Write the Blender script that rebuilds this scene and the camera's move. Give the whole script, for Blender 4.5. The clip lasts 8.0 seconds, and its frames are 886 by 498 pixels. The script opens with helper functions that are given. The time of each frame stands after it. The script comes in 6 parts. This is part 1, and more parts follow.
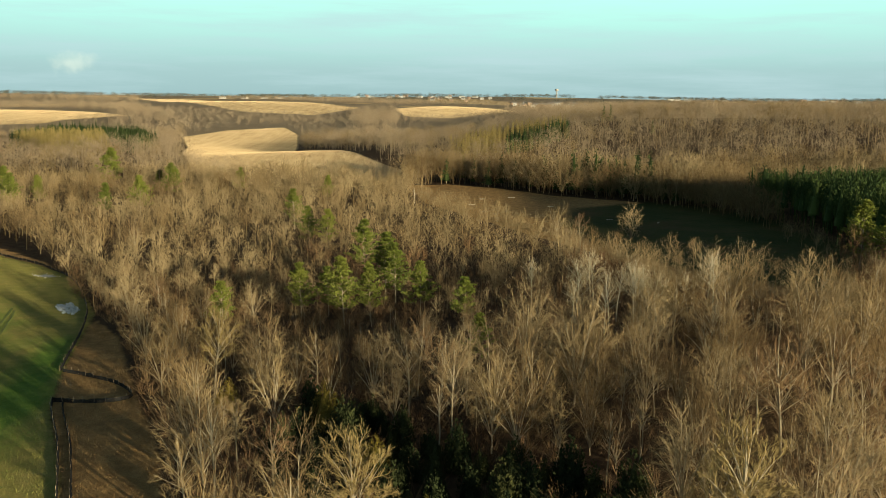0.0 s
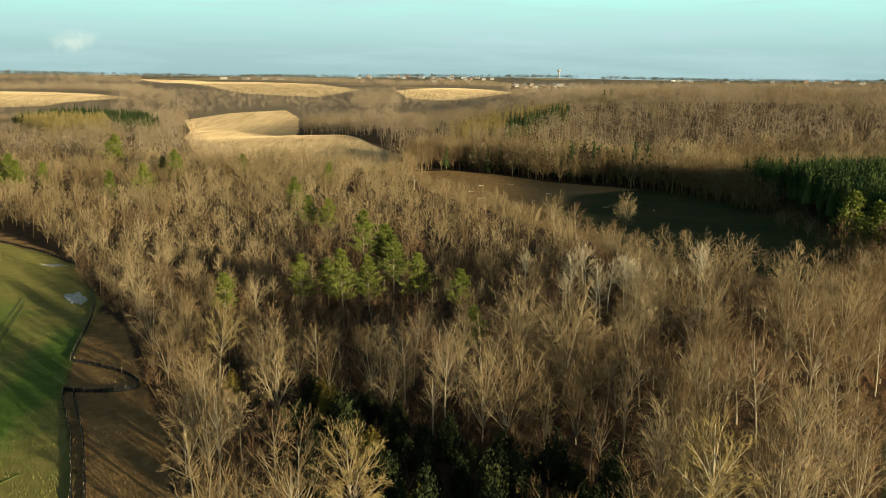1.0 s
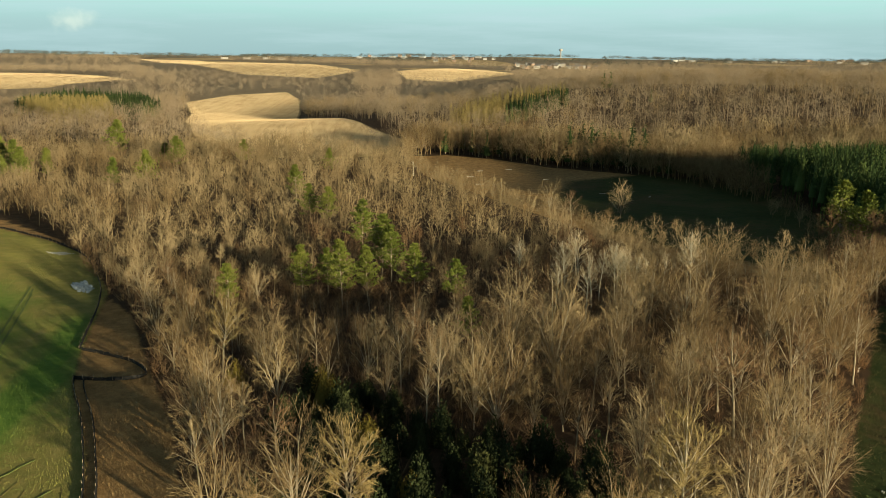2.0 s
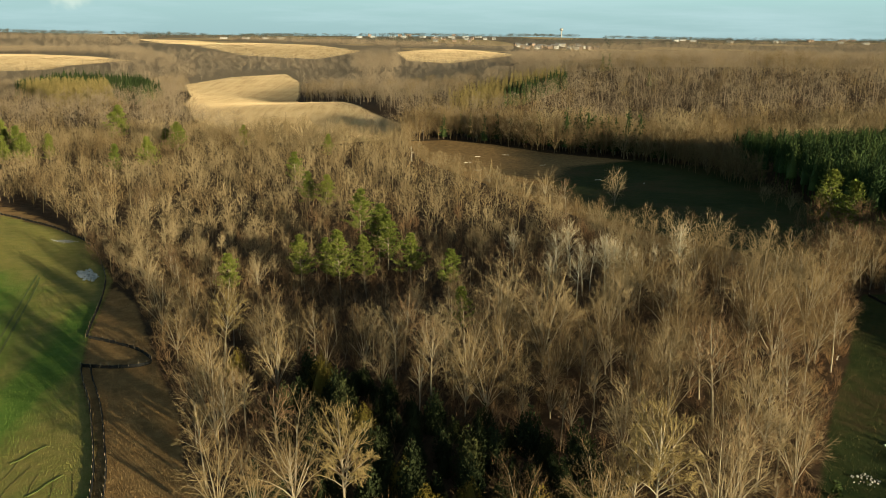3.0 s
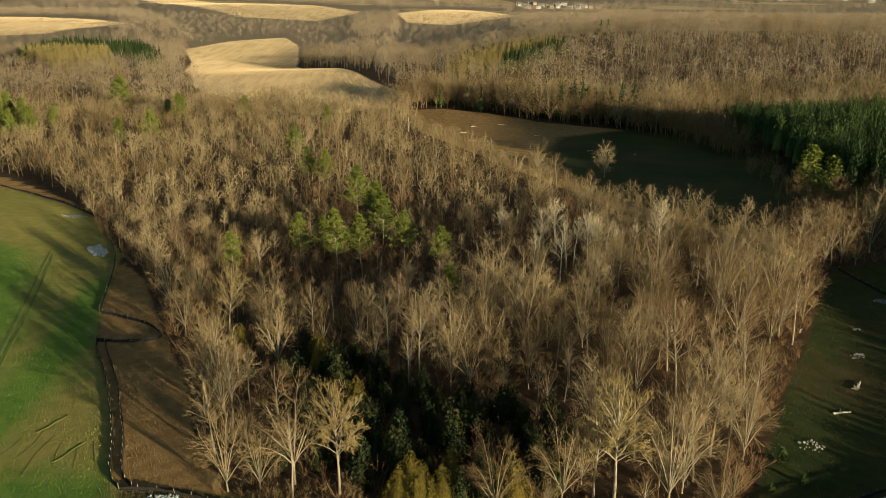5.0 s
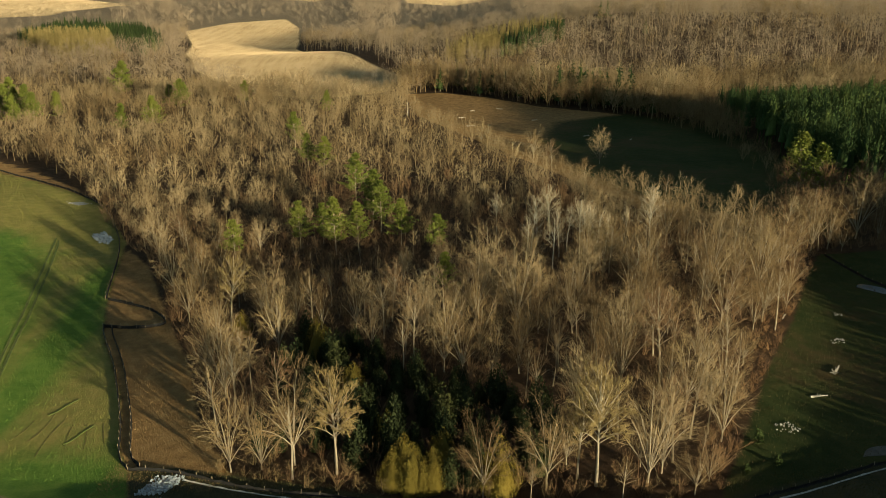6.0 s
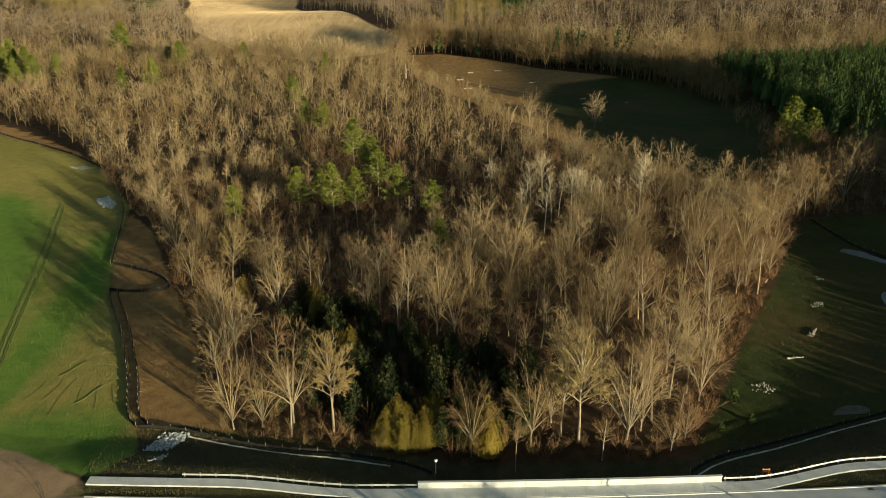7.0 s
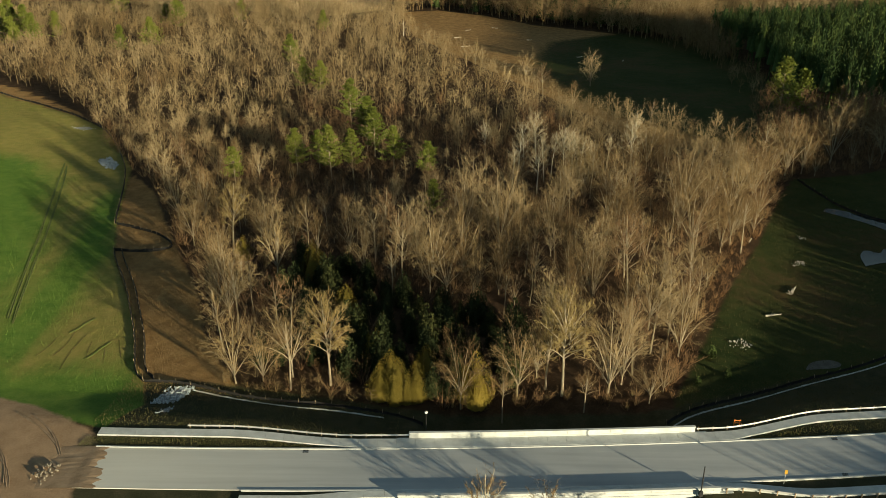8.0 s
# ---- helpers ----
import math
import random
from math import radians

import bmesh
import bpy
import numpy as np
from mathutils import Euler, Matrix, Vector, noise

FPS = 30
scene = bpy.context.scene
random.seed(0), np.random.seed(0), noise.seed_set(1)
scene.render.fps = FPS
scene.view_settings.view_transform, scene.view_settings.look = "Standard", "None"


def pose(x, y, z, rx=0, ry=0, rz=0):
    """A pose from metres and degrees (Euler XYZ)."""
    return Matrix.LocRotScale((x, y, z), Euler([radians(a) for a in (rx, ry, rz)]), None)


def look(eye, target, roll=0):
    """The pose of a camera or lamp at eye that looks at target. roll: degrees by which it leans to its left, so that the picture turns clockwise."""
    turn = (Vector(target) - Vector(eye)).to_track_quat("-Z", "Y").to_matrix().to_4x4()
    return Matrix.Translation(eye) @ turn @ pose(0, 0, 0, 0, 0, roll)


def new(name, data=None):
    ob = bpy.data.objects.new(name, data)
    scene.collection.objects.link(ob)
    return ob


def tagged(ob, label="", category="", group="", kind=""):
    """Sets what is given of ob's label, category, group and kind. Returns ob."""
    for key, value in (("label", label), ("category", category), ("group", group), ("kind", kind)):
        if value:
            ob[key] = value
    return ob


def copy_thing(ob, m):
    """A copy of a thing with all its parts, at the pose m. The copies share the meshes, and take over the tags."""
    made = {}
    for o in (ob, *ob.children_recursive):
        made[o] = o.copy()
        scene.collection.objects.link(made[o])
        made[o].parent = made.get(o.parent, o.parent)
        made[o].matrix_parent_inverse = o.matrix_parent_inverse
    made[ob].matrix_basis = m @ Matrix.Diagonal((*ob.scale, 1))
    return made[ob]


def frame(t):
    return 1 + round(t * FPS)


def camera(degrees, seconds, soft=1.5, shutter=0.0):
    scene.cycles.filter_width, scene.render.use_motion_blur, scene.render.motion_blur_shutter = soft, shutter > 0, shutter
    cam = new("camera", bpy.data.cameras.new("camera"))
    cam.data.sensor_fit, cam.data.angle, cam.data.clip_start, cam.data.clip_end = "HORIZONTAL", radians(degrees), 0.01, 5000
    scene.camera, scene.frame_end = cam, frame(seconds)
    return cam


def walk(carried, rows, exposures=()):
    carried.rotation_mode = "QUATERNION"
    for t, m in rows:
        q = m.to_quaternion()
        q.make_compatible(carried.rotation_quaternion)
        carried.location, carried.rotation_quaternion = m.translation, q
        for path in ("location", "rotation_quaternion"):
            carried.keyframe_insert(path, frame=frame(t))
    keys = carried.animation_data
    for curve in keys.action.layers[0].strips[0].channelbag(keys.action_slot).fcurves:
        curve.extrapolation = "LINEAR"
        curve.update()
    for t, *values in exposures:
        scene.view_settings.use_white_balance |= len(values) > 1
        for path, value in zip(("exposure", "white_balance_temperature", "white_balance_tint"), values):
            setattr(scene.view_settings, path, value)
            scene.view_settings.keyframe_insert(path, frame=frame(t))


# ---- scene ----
cam = camera(54.53, 8.0, soft=0.8)
PATH = [  # seconds, place, yaw, pitch, roll
    (0, 0.00, 0.00, 54.00, -0.05, -10.03, -0.47),
    (0.5, 0.64, -2.84, 56.08, 0.03, -10.69, -0.48),
    (1, 1.30, -5.63, 58.12, 0.09, -11.34, -0.52),
    (2.5, 3.32, -13.70, 64.02, 0.22, -13.38, -0.52),
    (3, 3.98, -16.37, 65.99, 0.22, -14.04, -0.54),
    (3.5, 4.64, -19.03, 67.96, 0.22, -14.70, -0.52),
    (4, 5.34, -21.70, 69.86, 0.24, -15.36, -0.49),
    (4.5, 6.07, -24.37, 71.78, 0.28, -16.02, -0.46),
    (6, 8.52, -32.51, 77.51, 0.41, -18.08, -0.29),
    (6.5, 9.35, -35.23, 79.46, 0.46, -18.93, -0.28),
    (7, 10.26, -38.02, 81.39, 0.50, -20.87, -0.30),
    (7.5, 11.14, -40.79, 83.31, 0.52, -22.12, -0.25),
    (8, 12.08, -43.66, 85.19, 0.54, -23.89, -0.24),
]
walk(cam, [(t, pose(x, y, z, 90 + pitch, roll, yaw)) for t, x, y, z, yaw, pitch, roll in PATH])

# ---- sky, sun, exposure ----
scene.view_settings.exposure = 0.8
SUN_FROM = Vector((0.708, -0.692, 0.133)).normalized()
CLOUD_AT = (-0.391, 0.920, 0.032)
world = bpy.data.worlds.new("world")
scene.world = world
world.use_nodes = True
wn, wl = world.node_tree.nodes, world.node_tree.links
wn.clear()
w_out = wn.new("ShaderNodeOutputWorld")
w_bg = wn.new("ShaderNodeBackground")
w_sky = wn.new("ShaderNodeTexSky")
w_sky.sky_type = "NISHITA"
w_sky.sun_disc = False
w_sky.sun_elevation = math.asin(SUN_FROM.z)
w_sky.sun_rotation = math.atan2(SUN_FROM.x, SUN_FROM.y)
w_sky.air_density, w_sky.dust_density, w_sky.ozone_density = 1.0, 0.3, 2.0
w_co = wn.new("ShaderNodeTexCoord")
w_sep = wn.new("ShaderNodeSeparateXYZ")
wl.new(w_co.outputs["Generated"], w_sep.inputs["Vector"])
# hazy lower sky: grey-blue at the horizon, clear turquoise above it, fading into the open sky
w_low = wn.new("ShaderNodeValToRGB")
stops = [(0.0, (9.8, 15.0, 15.2)), (0.03, (11.2, 17.2, 17.0)), (0.065, (13.4, 23.0, 21.0)), (0.105, (15.0, 30.0, 25.6)), (0.2, (5.0, 11.5, 13.5))]
while len(w_low.color_ramp.elements) < len(stops):
    w_low.color_ramp.elements.new(0.5)
for k, (at, c) in enumerate(stops):
    w_low.color_ramp.elements[k].position, w_low.color_ramp.elements[k].color = at, (*c, 1)
wl.new(w_sep.outputs["Z"], w_low.inputs["Fac"])
w_fade = wn.new("ShaderNodeMapRange")
w_fade.inputs["From Min"].default_value, w_fade.inputs["From Max"].default_value = 0.108, 0.17
wl.new(w_sep.outputs["Z"], w_fade.inputs["Value"])
w_base = wn.new("ShaderNodeMix")
w_base.data_type = "RGBA"
wl.new(w_fade.outputs["Result"], w_base.inputs["Factor"])
wl.new(w_low.outputs["Color"], w_base.inputs["A"])
wl.new(w_sky.outputs["Color"], w_base.inputs["B"])
# thin streaked cloud
w_map = wn.new("ShaderNodeMapping")
w_map.inputs["Scale"].default_value = (2.6, 2.6, 30.0)
w_noise = wn.new("ShaderNodeTexNoise")
w_noise.inputs["Scale"].default_value = 1.7
w_noise.inputs["Detail"].default_value = 8.0
w_noise.inputs["Roughness"].default_value = 0.6
w_ramp = wn.new("ShaderNodeValToRGB")
w_ramp.color_ramp.elements[0].position, w_ramp.color_ramp.elements[1].position = 0.44, 0.78
w_ramp.color_ramp.elements[1].color = (0.75, 0.75, 0.75, 1)
w_mix = wn.new("ShaderNodeMix")
w_mix.data_type = "RGBA"
w_mix.inputs["B"].default_value = (14.4, 20.0, 20.6, 1)
wl.new(w_co.outputs["Generated"], w_map.inputs["Vector"])
wl.new(w_map.outputs["Vector"], w_noise.inputs["Vector"])
wl.new(w_noise.outputs["Fac"], w_ramp.inputs["Fac"])
wl.new(w_ramp.outputs["Color"], w_mix.inputs["Factor"])
wl.new(w_base.outputs["Result"], w_mix.inputs["A"])
# one small bright cumulus low in the sky
w_far = wn.new("ShaderNodeVectorMath")
w_far.operation = "SUBTRACT"
w_far.inputs[1].default_value = CLOUD_AT
w_flat = wn.new("ShaderNodeVectorMath")
w_flat.operation = "MULTIPLY"
w_flat.inputs[1].default_value = (1.0, 1.0, 2.2)
w_len = wn.new("ShaderNodeVectorMath")
w_len.operation = "LENGTH"
w_puff = wn.new("ShaderNodeTexNoise")
w_puff.inputs["Scale"].default_value = 38.0
w_puff.inputs["Detail"].default_value = 5.0
w_edge = wn.new("ShaderNodeMath")
w_edge.operation = "MULTIPLY_ADD"
w_edge.inputs[1].default_value = 0.075
w_in = wn.new("ShaderNodeMapRange")
w_in.interpolation_type = "SMOOTHSTEP"
w_in.inputs["From Min"].default_value, w_in.inputs["From Max"].default_value = 0.068, 0.038
w_in.inputs["To Max"].default_value = 0.5
w_cum = wn.new("ShaderNodeMix")
w_cum.data_type = "RGBA"
w_cum.inputs["B"].default_value = (24.0, 27.0, 22.5, 1)
wl.new(w_co.outputs["Generated"], w_far.inputs[0])
wl.new(w_far.outputs[0], w_flat.inputs[0])
wl.new(w_flat.outputs[0], w_len.inputs[0])
wl.new(w_co.outputs["Generated"], w_puff.inputs["Vector"])
wl.new(w_puff.outputs["Fac"], w_edge.inputs[0])
wl.new(w_len.outputs["Value"], w_edge.inputs[2])
wl.new(w_edge.outputs[0], w_in.inputs["Value"])
wl.new(w_in.outputs["Result"], w_cum.inputs["Factor"])
wl.new(w_mix.outputs["Result"], w_cum.inputs["A"])
wl.new(w_cum.outputs["Result"], w_bg.inputs["Color"])
wl.new(w_bg.outputs["Background"], w_out.inputs["Surface"])
w_bg.inputs["Strength"].default_value = 0.0215

sun = new("sun", bpy.data.lights.new("sun", "SUN"))
sun.data.energy = 5.0
sun.data.angle = radians(0.6)
sun.data.color = (1.0, 0.87, 0.56)
sun.matrix_world = look(SUN_FROM * 400, (0, 0, 0))


# ---- materials ----
def shade(name, rough=0.9, metal=0.0, spec=0.25):
    """A new material: its nodes, its links and its shader."""
    m = bpy.data.materials.new(name)
    m.use_nodes = True
    n, l = m.node_tree.nodes, m.node_tree.links
    b = n["Principled BSDF"]
    b.inputs["Roughness"].default_value = rough
    b.inputs["Metallic"].default_value = metal
    b.inputs["Specular IOR Level"].default_value = spec
    return m, n, l, b


def tex(n, l, scale, detail=4.0, rough=0.55, stretch=None, coord="Object"):
    """A noise texture in metres; returns its Fac socket."""
    c = n.new("ShaderNodeTexCoord")
    t = n.new("ShaderNodeTexNoise")
    t.inputs["Scale"].default_value = scale
    t.inputs["Detail"].default_value = detail
    t.inputs["Roughness"].default_value = rough
    src = c.outputs[coord]
    if stretch:
        q = n.new("ShaderNodeMapping")
        q.inputs["Scale"].default_value = stretch[:3]
        if len(stretch) > 3:
            q.inputs["Rotation"].default_value = (0, 0, radians(stretch[3]))
        l.new(src, q.inputs["Vector"])
        src = q.outputs["Vector"]
    l.new(src, t.inputs["Vector"])
    return t.outputs["Fac"]


def ramp(n, l, fac, stops):
    r = n.new("ShaderNodeValToRGB")
    e = r.color_ramp.elements
    while len(e) < len(stops):
        e.new(0.5)
    for k, (p, c) in enumerate(stops):
        e[k].position, e[k].color = p, (*c, 1)
    l.new(fac, r.inputs["Fac"])
    return r.outputs["Color"]


def blend(n, l, fac, a, b, how="MIX"):
    m = n.new("ShaderNodeMix")
    m.data_type, m.blend_type = "RGBA", how
    for key, v in (("Factor", fac), ("A", a), ("B", b)):
        if isinstance(v, (int, float)):
            m.inputs[key].default_value = v
        elif isinstance(v, tuple):
            m.inputs[key].default_value = (*v, 1)
        else:
            l.new(v, m.inputs[key])
    return m.outputs["Result"]


def calc(n, l, how, a, b, c=None):
    m = n.new("ShaderNodeMath")
    m.operation = how
    for k, v in enumerate((a, b, c)):
        if v is None:
            continue
        if isinstance(v, (int, float)):
            m.inputs[k].default_value = v
        else:
            l.new(v, m.inputs[k])
    return m.outputs[0]


def bump(n, l, b, height, strength=0.5, dist=0.05):
    u = n.new("ShaderNodeBump")
    u.inputs["Strength"].default_value = strength
    u.inputs["Distance"].default_value = dist
    l.new(height, u.inputs["Height"])
    l.new(u.outputs["Normal"], b.inputs["Normal"])


def plant_mat(name, stops, rough=0.85, spec=0.15, patch=0.5, grain=3.0, single=False):
    """Bark, twigs or needles: one hue per plant, mottled. single: the hue follows the tint alone."""
    m, n, l, b = shade(name, rough, spec=spec)
    info = n.new("ShaderNodeObjectInfo")
    att = n.new("ShaderNodeAttribute")
    att.attribute_name = "tint"
    v = att.outputs["Fac"] if single else calc(n, l, "FRACT", calc(n, l, "ADD", info.outputs["Random"], att.outputs["Fac"]), 0.0)
    g = tex(n, l, grain, 3.0)
    v = calc(n, l, "ADD", calc(n, l, "MULTIPLY", v, 1 - patch * 0.5), calc(n, l, "MULTIPLY", g, patch * 0.5))
    l.new(ramp(n, l, v, stops), b.inputs["Base Color"])
    return m


def plain_mat(name, c1, c2, scale=1.5, rough=0.8, metal=0.0, spec=0.3, relief=0.0, fine=12.0):
    """A weathered plain surface: two tones at two scales, with fine relief."""
    m, n, l, b = shade(name, rough, metal, spec)
    a = tex(n, l, scale, 5.0, 0.6)
    f = tex(n, l, scale * fine, 3.0)
    v = calc(n, l, "ADD", calc(n, l, "MULTIPLY", a, 0.7), calc(n, l, "MULTIPLY", f, 0.3))
    l.new(ramp(n, l, v, [(0.35, c1), (0.65, c2)]), b.inputs["Base Color"])
    if relief:
        bump(n, l, b, f, relief, 0.03)
    return m


BARK_GREY = plant_mat("bark_grey", [(0.0, (0.200, 0.160, 0.108)), (0.5, (0.300, 0.246, 0.170)), (1.0, (0.420, 0.355, 0.255))])
BARK_PALE = plant_mat("bark_pale", [(0.0, (0.36, 0.32, 0.24)), (1.0, (0.56, 0.52, 0.42))])
TWIG_TAN = plant_mat("twig_tan", [(0.0, (0.130, 0.083, 0.039)), (0.35, (0.188, 0.125, 0.060)), (0.7, (0.250, 0.176, 0.088)), (1.0, (0.335, 0.248, 0.128))], patch=0.3)
TWIG_STRAW = plant_mat("twig_straw", [(0.0, (0.186, 0.133, 0.070)), (0.4, (0.270, 0.196, 0.106)), (1.0, (0.408, 0.310, 0.176))], patch=0.3)
GRASS_BLADE = plant_mat("grass_blade", [(0.0, (0.075, 0.155, 0.024)), (0.45, (0.135, 0.205, 0.036)), (0.75, (0.215, 0.215, 0.050)), (1.0, (0.30, 0.25, 0.080))], patch=0.2, single=True)
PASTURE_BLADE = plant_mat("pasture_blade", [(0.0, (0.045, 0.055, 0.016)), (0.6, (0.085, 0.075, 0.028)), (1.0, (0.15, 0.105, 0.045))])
STRAW_BLADE = plant_mat("straw_blade", [(0.0, (0.150, 0.090, 0.038)), (1.0, (0.317, 0.213, 0.098))])
BANK_BLADE = plant_mat("bank_blade", [(0.0, (0.06, 0.085, 0.025)), (0.5, (0.13, 0.125, 0.045)), (1.0, (0.22, 0.165, 0.085))])
STUBBLE = plant_mat("stubble_straw", [(0.0, (0.52, 0.385, 0.225)), (1.0, (0.60, 0.46, 0.28))])
# greyer twigs for the far woods: distance haze put into the colour
TWIG_HAZED = plant_mat("twig_hazed", [(0.0, (0.225, 0.168, 0.110)), (1.0, (0.325, 0.250, 0.170))], patch=0.3)
TWIG_GOLD = plant_mat("twig_gold", [(0.0, (0.205, 0.146, 0.060)), (1.0, (0.310, 0.232, 0.102))], patch=0.4)
TWIG_RUST = plant_mat("twig_rust", [(0.0, (0.176, 0.093, 0.042)), (1.0, (0.299, 0.181, 0.089))], patch=0.4)
TWIG_RED = plant_mat("twig_red", [(0.0, (0.130, 0.073, 0.038)), (0.5, (0.198, 0.120, 0.063)), (1.0, (0.270, 0.178, 0.094))], patch=0.3)
TWIG_RUSSET = plant_mat("twig_russet", [(0.0, (0.150, 0.090, 0.048)), (0.5, (0.220, 0.138, 0.074)), (1.0, (0.300, 0.205, 0.110))], patch=0.3)
TWIG_PALE = plant_mat("twig_pale", [(0.0, (0.37, 0.292, 0.182)), (1.0, (0.49, 0.40, 0.265))], patch=0.3)
NEEDLE_PINE = plant_mat("needle_pine", [(0.0, (0.100, 0.125, 0.025)), (0.5, (0.165, 0.190, 0.036)), (1.0, (0.235, 0.245, 0.050))], patch=0.8, grain=1.2)
NEEDLE_DARK = plant_mat("needle_dark", [(0.0, (0.024, 0.043, 0.014)), (0.5, (0.048, 0.074, 0.022)), (1.0, (0.084, 0.109, 0.031))], patch=0.8, grain=1.0)
# one cedar foliage in two tones: the first as sunlit, the second as shaded
CEDAR_LEAF = plant_mat("cedar_leaf", [(0.0, (0.120, 0.095, 0.018)), (0.5, (0.185, 0.140, 0.026)), (1.0, (0.255, 0.185, 0.034))], patch=0.5, grain=1.5)
CEDAR_SHADED = plant_mat("cedar_shaded_leaf", [(0.0, (0.022, 0.032, 0.012)), (0.7, (0.036, 0.044, 0.015)), (1.0, (0.065, 0.066, 0.020))], patch=0.5, grain=1.5)
NEEDLE_PLANT = plant_mat("plantation_needle", [(0.0, (0.024, 0.046, 0.015)), (0.5, (0.048, 0.078, 0.022)), (1.0, (0.090, 0.118, 0.030))], patch=0.3, grain=1.0)
# tree lines on the horizon: foliage tone dulled by painted-in haze
HORIZON_HAZED_LEAF = plant_mat("horizon_hazed_leaf", [(0.0, (0.055, 0.062, 0.050)), (1.0, (0.105, 0.105, 0.085))], patch=0.4)
LARCH_TWIG = plant_mat("larch_twig", [(0.0, (0.20, 0.155, 0.055)), (1.0, (0.34, 0.26, 0.10))], patch=0.4)


def ground_material():
    m, n, l, b = shade("ground_cover", 0.95, spec=0.1)

    def zone(name):
        a = n.new("ShaderNodeAttribute")
        a.attribute_name = name
        return a.outputs["Fac"]

    big = tex(n, l, 0.035, 5.0)
    mid = tex(n, l, 0.35, 5.0, 0.6)
    fine = tex(n, l, 3.2, 4.0, 0.65)
    rough_edge = calc(n, l, "SUBTRACT", tex(n, l, 0.5, 4.0, 0.7), 0.5)

    def mask(name, soft=0.12):
        v = calc(n, l, "ADD", zone(name), calc(n, l, "MULTIPLY", rough_edge, 0.5))
        s = n.new("ShaderNodeMapRange")
        s.inputs["From Min"].default_value = 0.5 - soft
        s.inputs["From Max"].default_value = 0.5 + soft
        l.new(v, s.inputs["Value"])
        return s.outputs["Result"]

    mix = calc(n, l, "ADD", calc(n, l, "MULTIPLY", mid, 0.6), calc(n, l, "MULTIPLY", fine, 0.4))
    litter = ramp(n, l, mix, [(0.3, (0.035, 0.022, 0.013)), (0.5, (0.065, 0.040, 0.023)), (0.7, (0.12, 0.075, 0.042))])
    # new grass with worn yellow patches; its deep green also paints the hollow's shade
    gr = ramp(n, l, mix, [(0.3, (0.060, 0.130, 0.021)), (0.5, (0.112, 0.196, 0.034)), (0.72, (0.180, 0.245, 0.052))])
    worn = ramp(n, l, mix, [(0.3, (0.180, 0.180, 0.045)), (0.5, (0.26, 0.225, 0.068)), (0.7, (0.37, 0.285, 0.100))])
    streak = tex(n, l, 0.10, 5.0, 0.65, (1.0, 0.22, 1.0, 25))
    worn_at = calc(n, l, "ADD", zone("worn"), calc(n, l, "MULTIPLY", calc(n, l, "SUBTRACT", streak, 0.5), 1.5))
    grass = blend(n, l, ramp(n, l, worn_at, [(0.25, (0, 0, 0)), (0.85, (1, 1, 1))]), gr, worn)
    # corn stubble in long curved rows
    rows = tex(n, l, 0.22, 3.0, 0.5, (1.0, 0.06, 1.0, 28))
    stub_v = calc(n, l, "ADD", calc(n, l, "MULTIPLY", rows, 0.55), calc(n, l, "MULTIPLY", big, 0.45))
    stub = ramp(n, l, stub_v, [(0.36, (0.40, 0.27, 0.13)), (0.5, (0.54, 0.385, 0.20)), (0.66, (0.66, 0.50, 0.285))])
    dry = ramp(n, l, mix, [(0.3, (0.166, 0.097, 0.040)), (0.5, (0.300, 0.179, 0.073)), (0.7, (0.450, 0.283, 0.119))])
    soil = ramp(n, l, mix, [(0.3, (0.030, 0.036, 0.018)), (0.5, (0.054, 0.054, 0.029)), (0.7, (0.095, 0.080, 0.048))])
    scrub = ramp(n, l, mix, [(0.3, (0.19, 0.14, 0.09)), (0.5, (0.27, 0.205, 0.135)), (0.7, (0.36, 0.28, 0.185))])
    # the dale's rough grass; the same dark tones paint shade over the glade
    pasture_and_shade = ramp(n, l, calc(n, l, "ADD", calc(n, l, "MULTIPLY", big, 0.5), calc(n, l, "MULTIPLY", mix, 0.5)),
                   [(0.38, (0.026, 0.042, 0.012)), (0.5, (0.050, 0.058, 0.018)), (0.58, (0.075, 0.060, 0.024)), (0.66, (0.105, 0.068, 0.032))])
    earth = ramp(n, l, mix, [(0.3, (0.270, 0.176, 0.104)), (0.7, (0.459, 0.317, 0.202))])
    c = litter
    for name, colour in (("scrub", scrub), ("dry", dry), ("pasture_and_shade", pasture_and_shade), ("stubble", stub), ("grass", grass), ("soil", soil), ("earth", earth)):
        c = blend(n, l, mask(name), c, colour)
    l.new(c, b.inputs["Base Color"])
    stalks = tex(n, l, 5.5, 6.0, 0.75)
    bump(n, l, b, calc(n, l, "ADD", calc(n, l, "MULTIPLY", mid, 1.2), stalks), 1.0, 0.16)
    return m


GROUND = ground_material()
CONCRETE = plain_mat("concrete", (0.46, 0.48, 0.47), (0.64, 0.66, 0.65), 0.5, 0.8, relief=0.2)
STEEL = plain_mat("galvanised_steel", (0.50, 0.51, 0.50), (0.66, 0.66, 0.64), 2.0, 0.5, 0.5)


# ---- the land ----
def ease(v):
    v = np.clip(v, 0.0, 1.0)
    return v * v * (3 - 2 * v)


def knoll(x, y, cx, cy, sx, sy):
    return np.exp(-((x - cx) / sx) ** 2 - ((y - cy) / sy) ** 2)


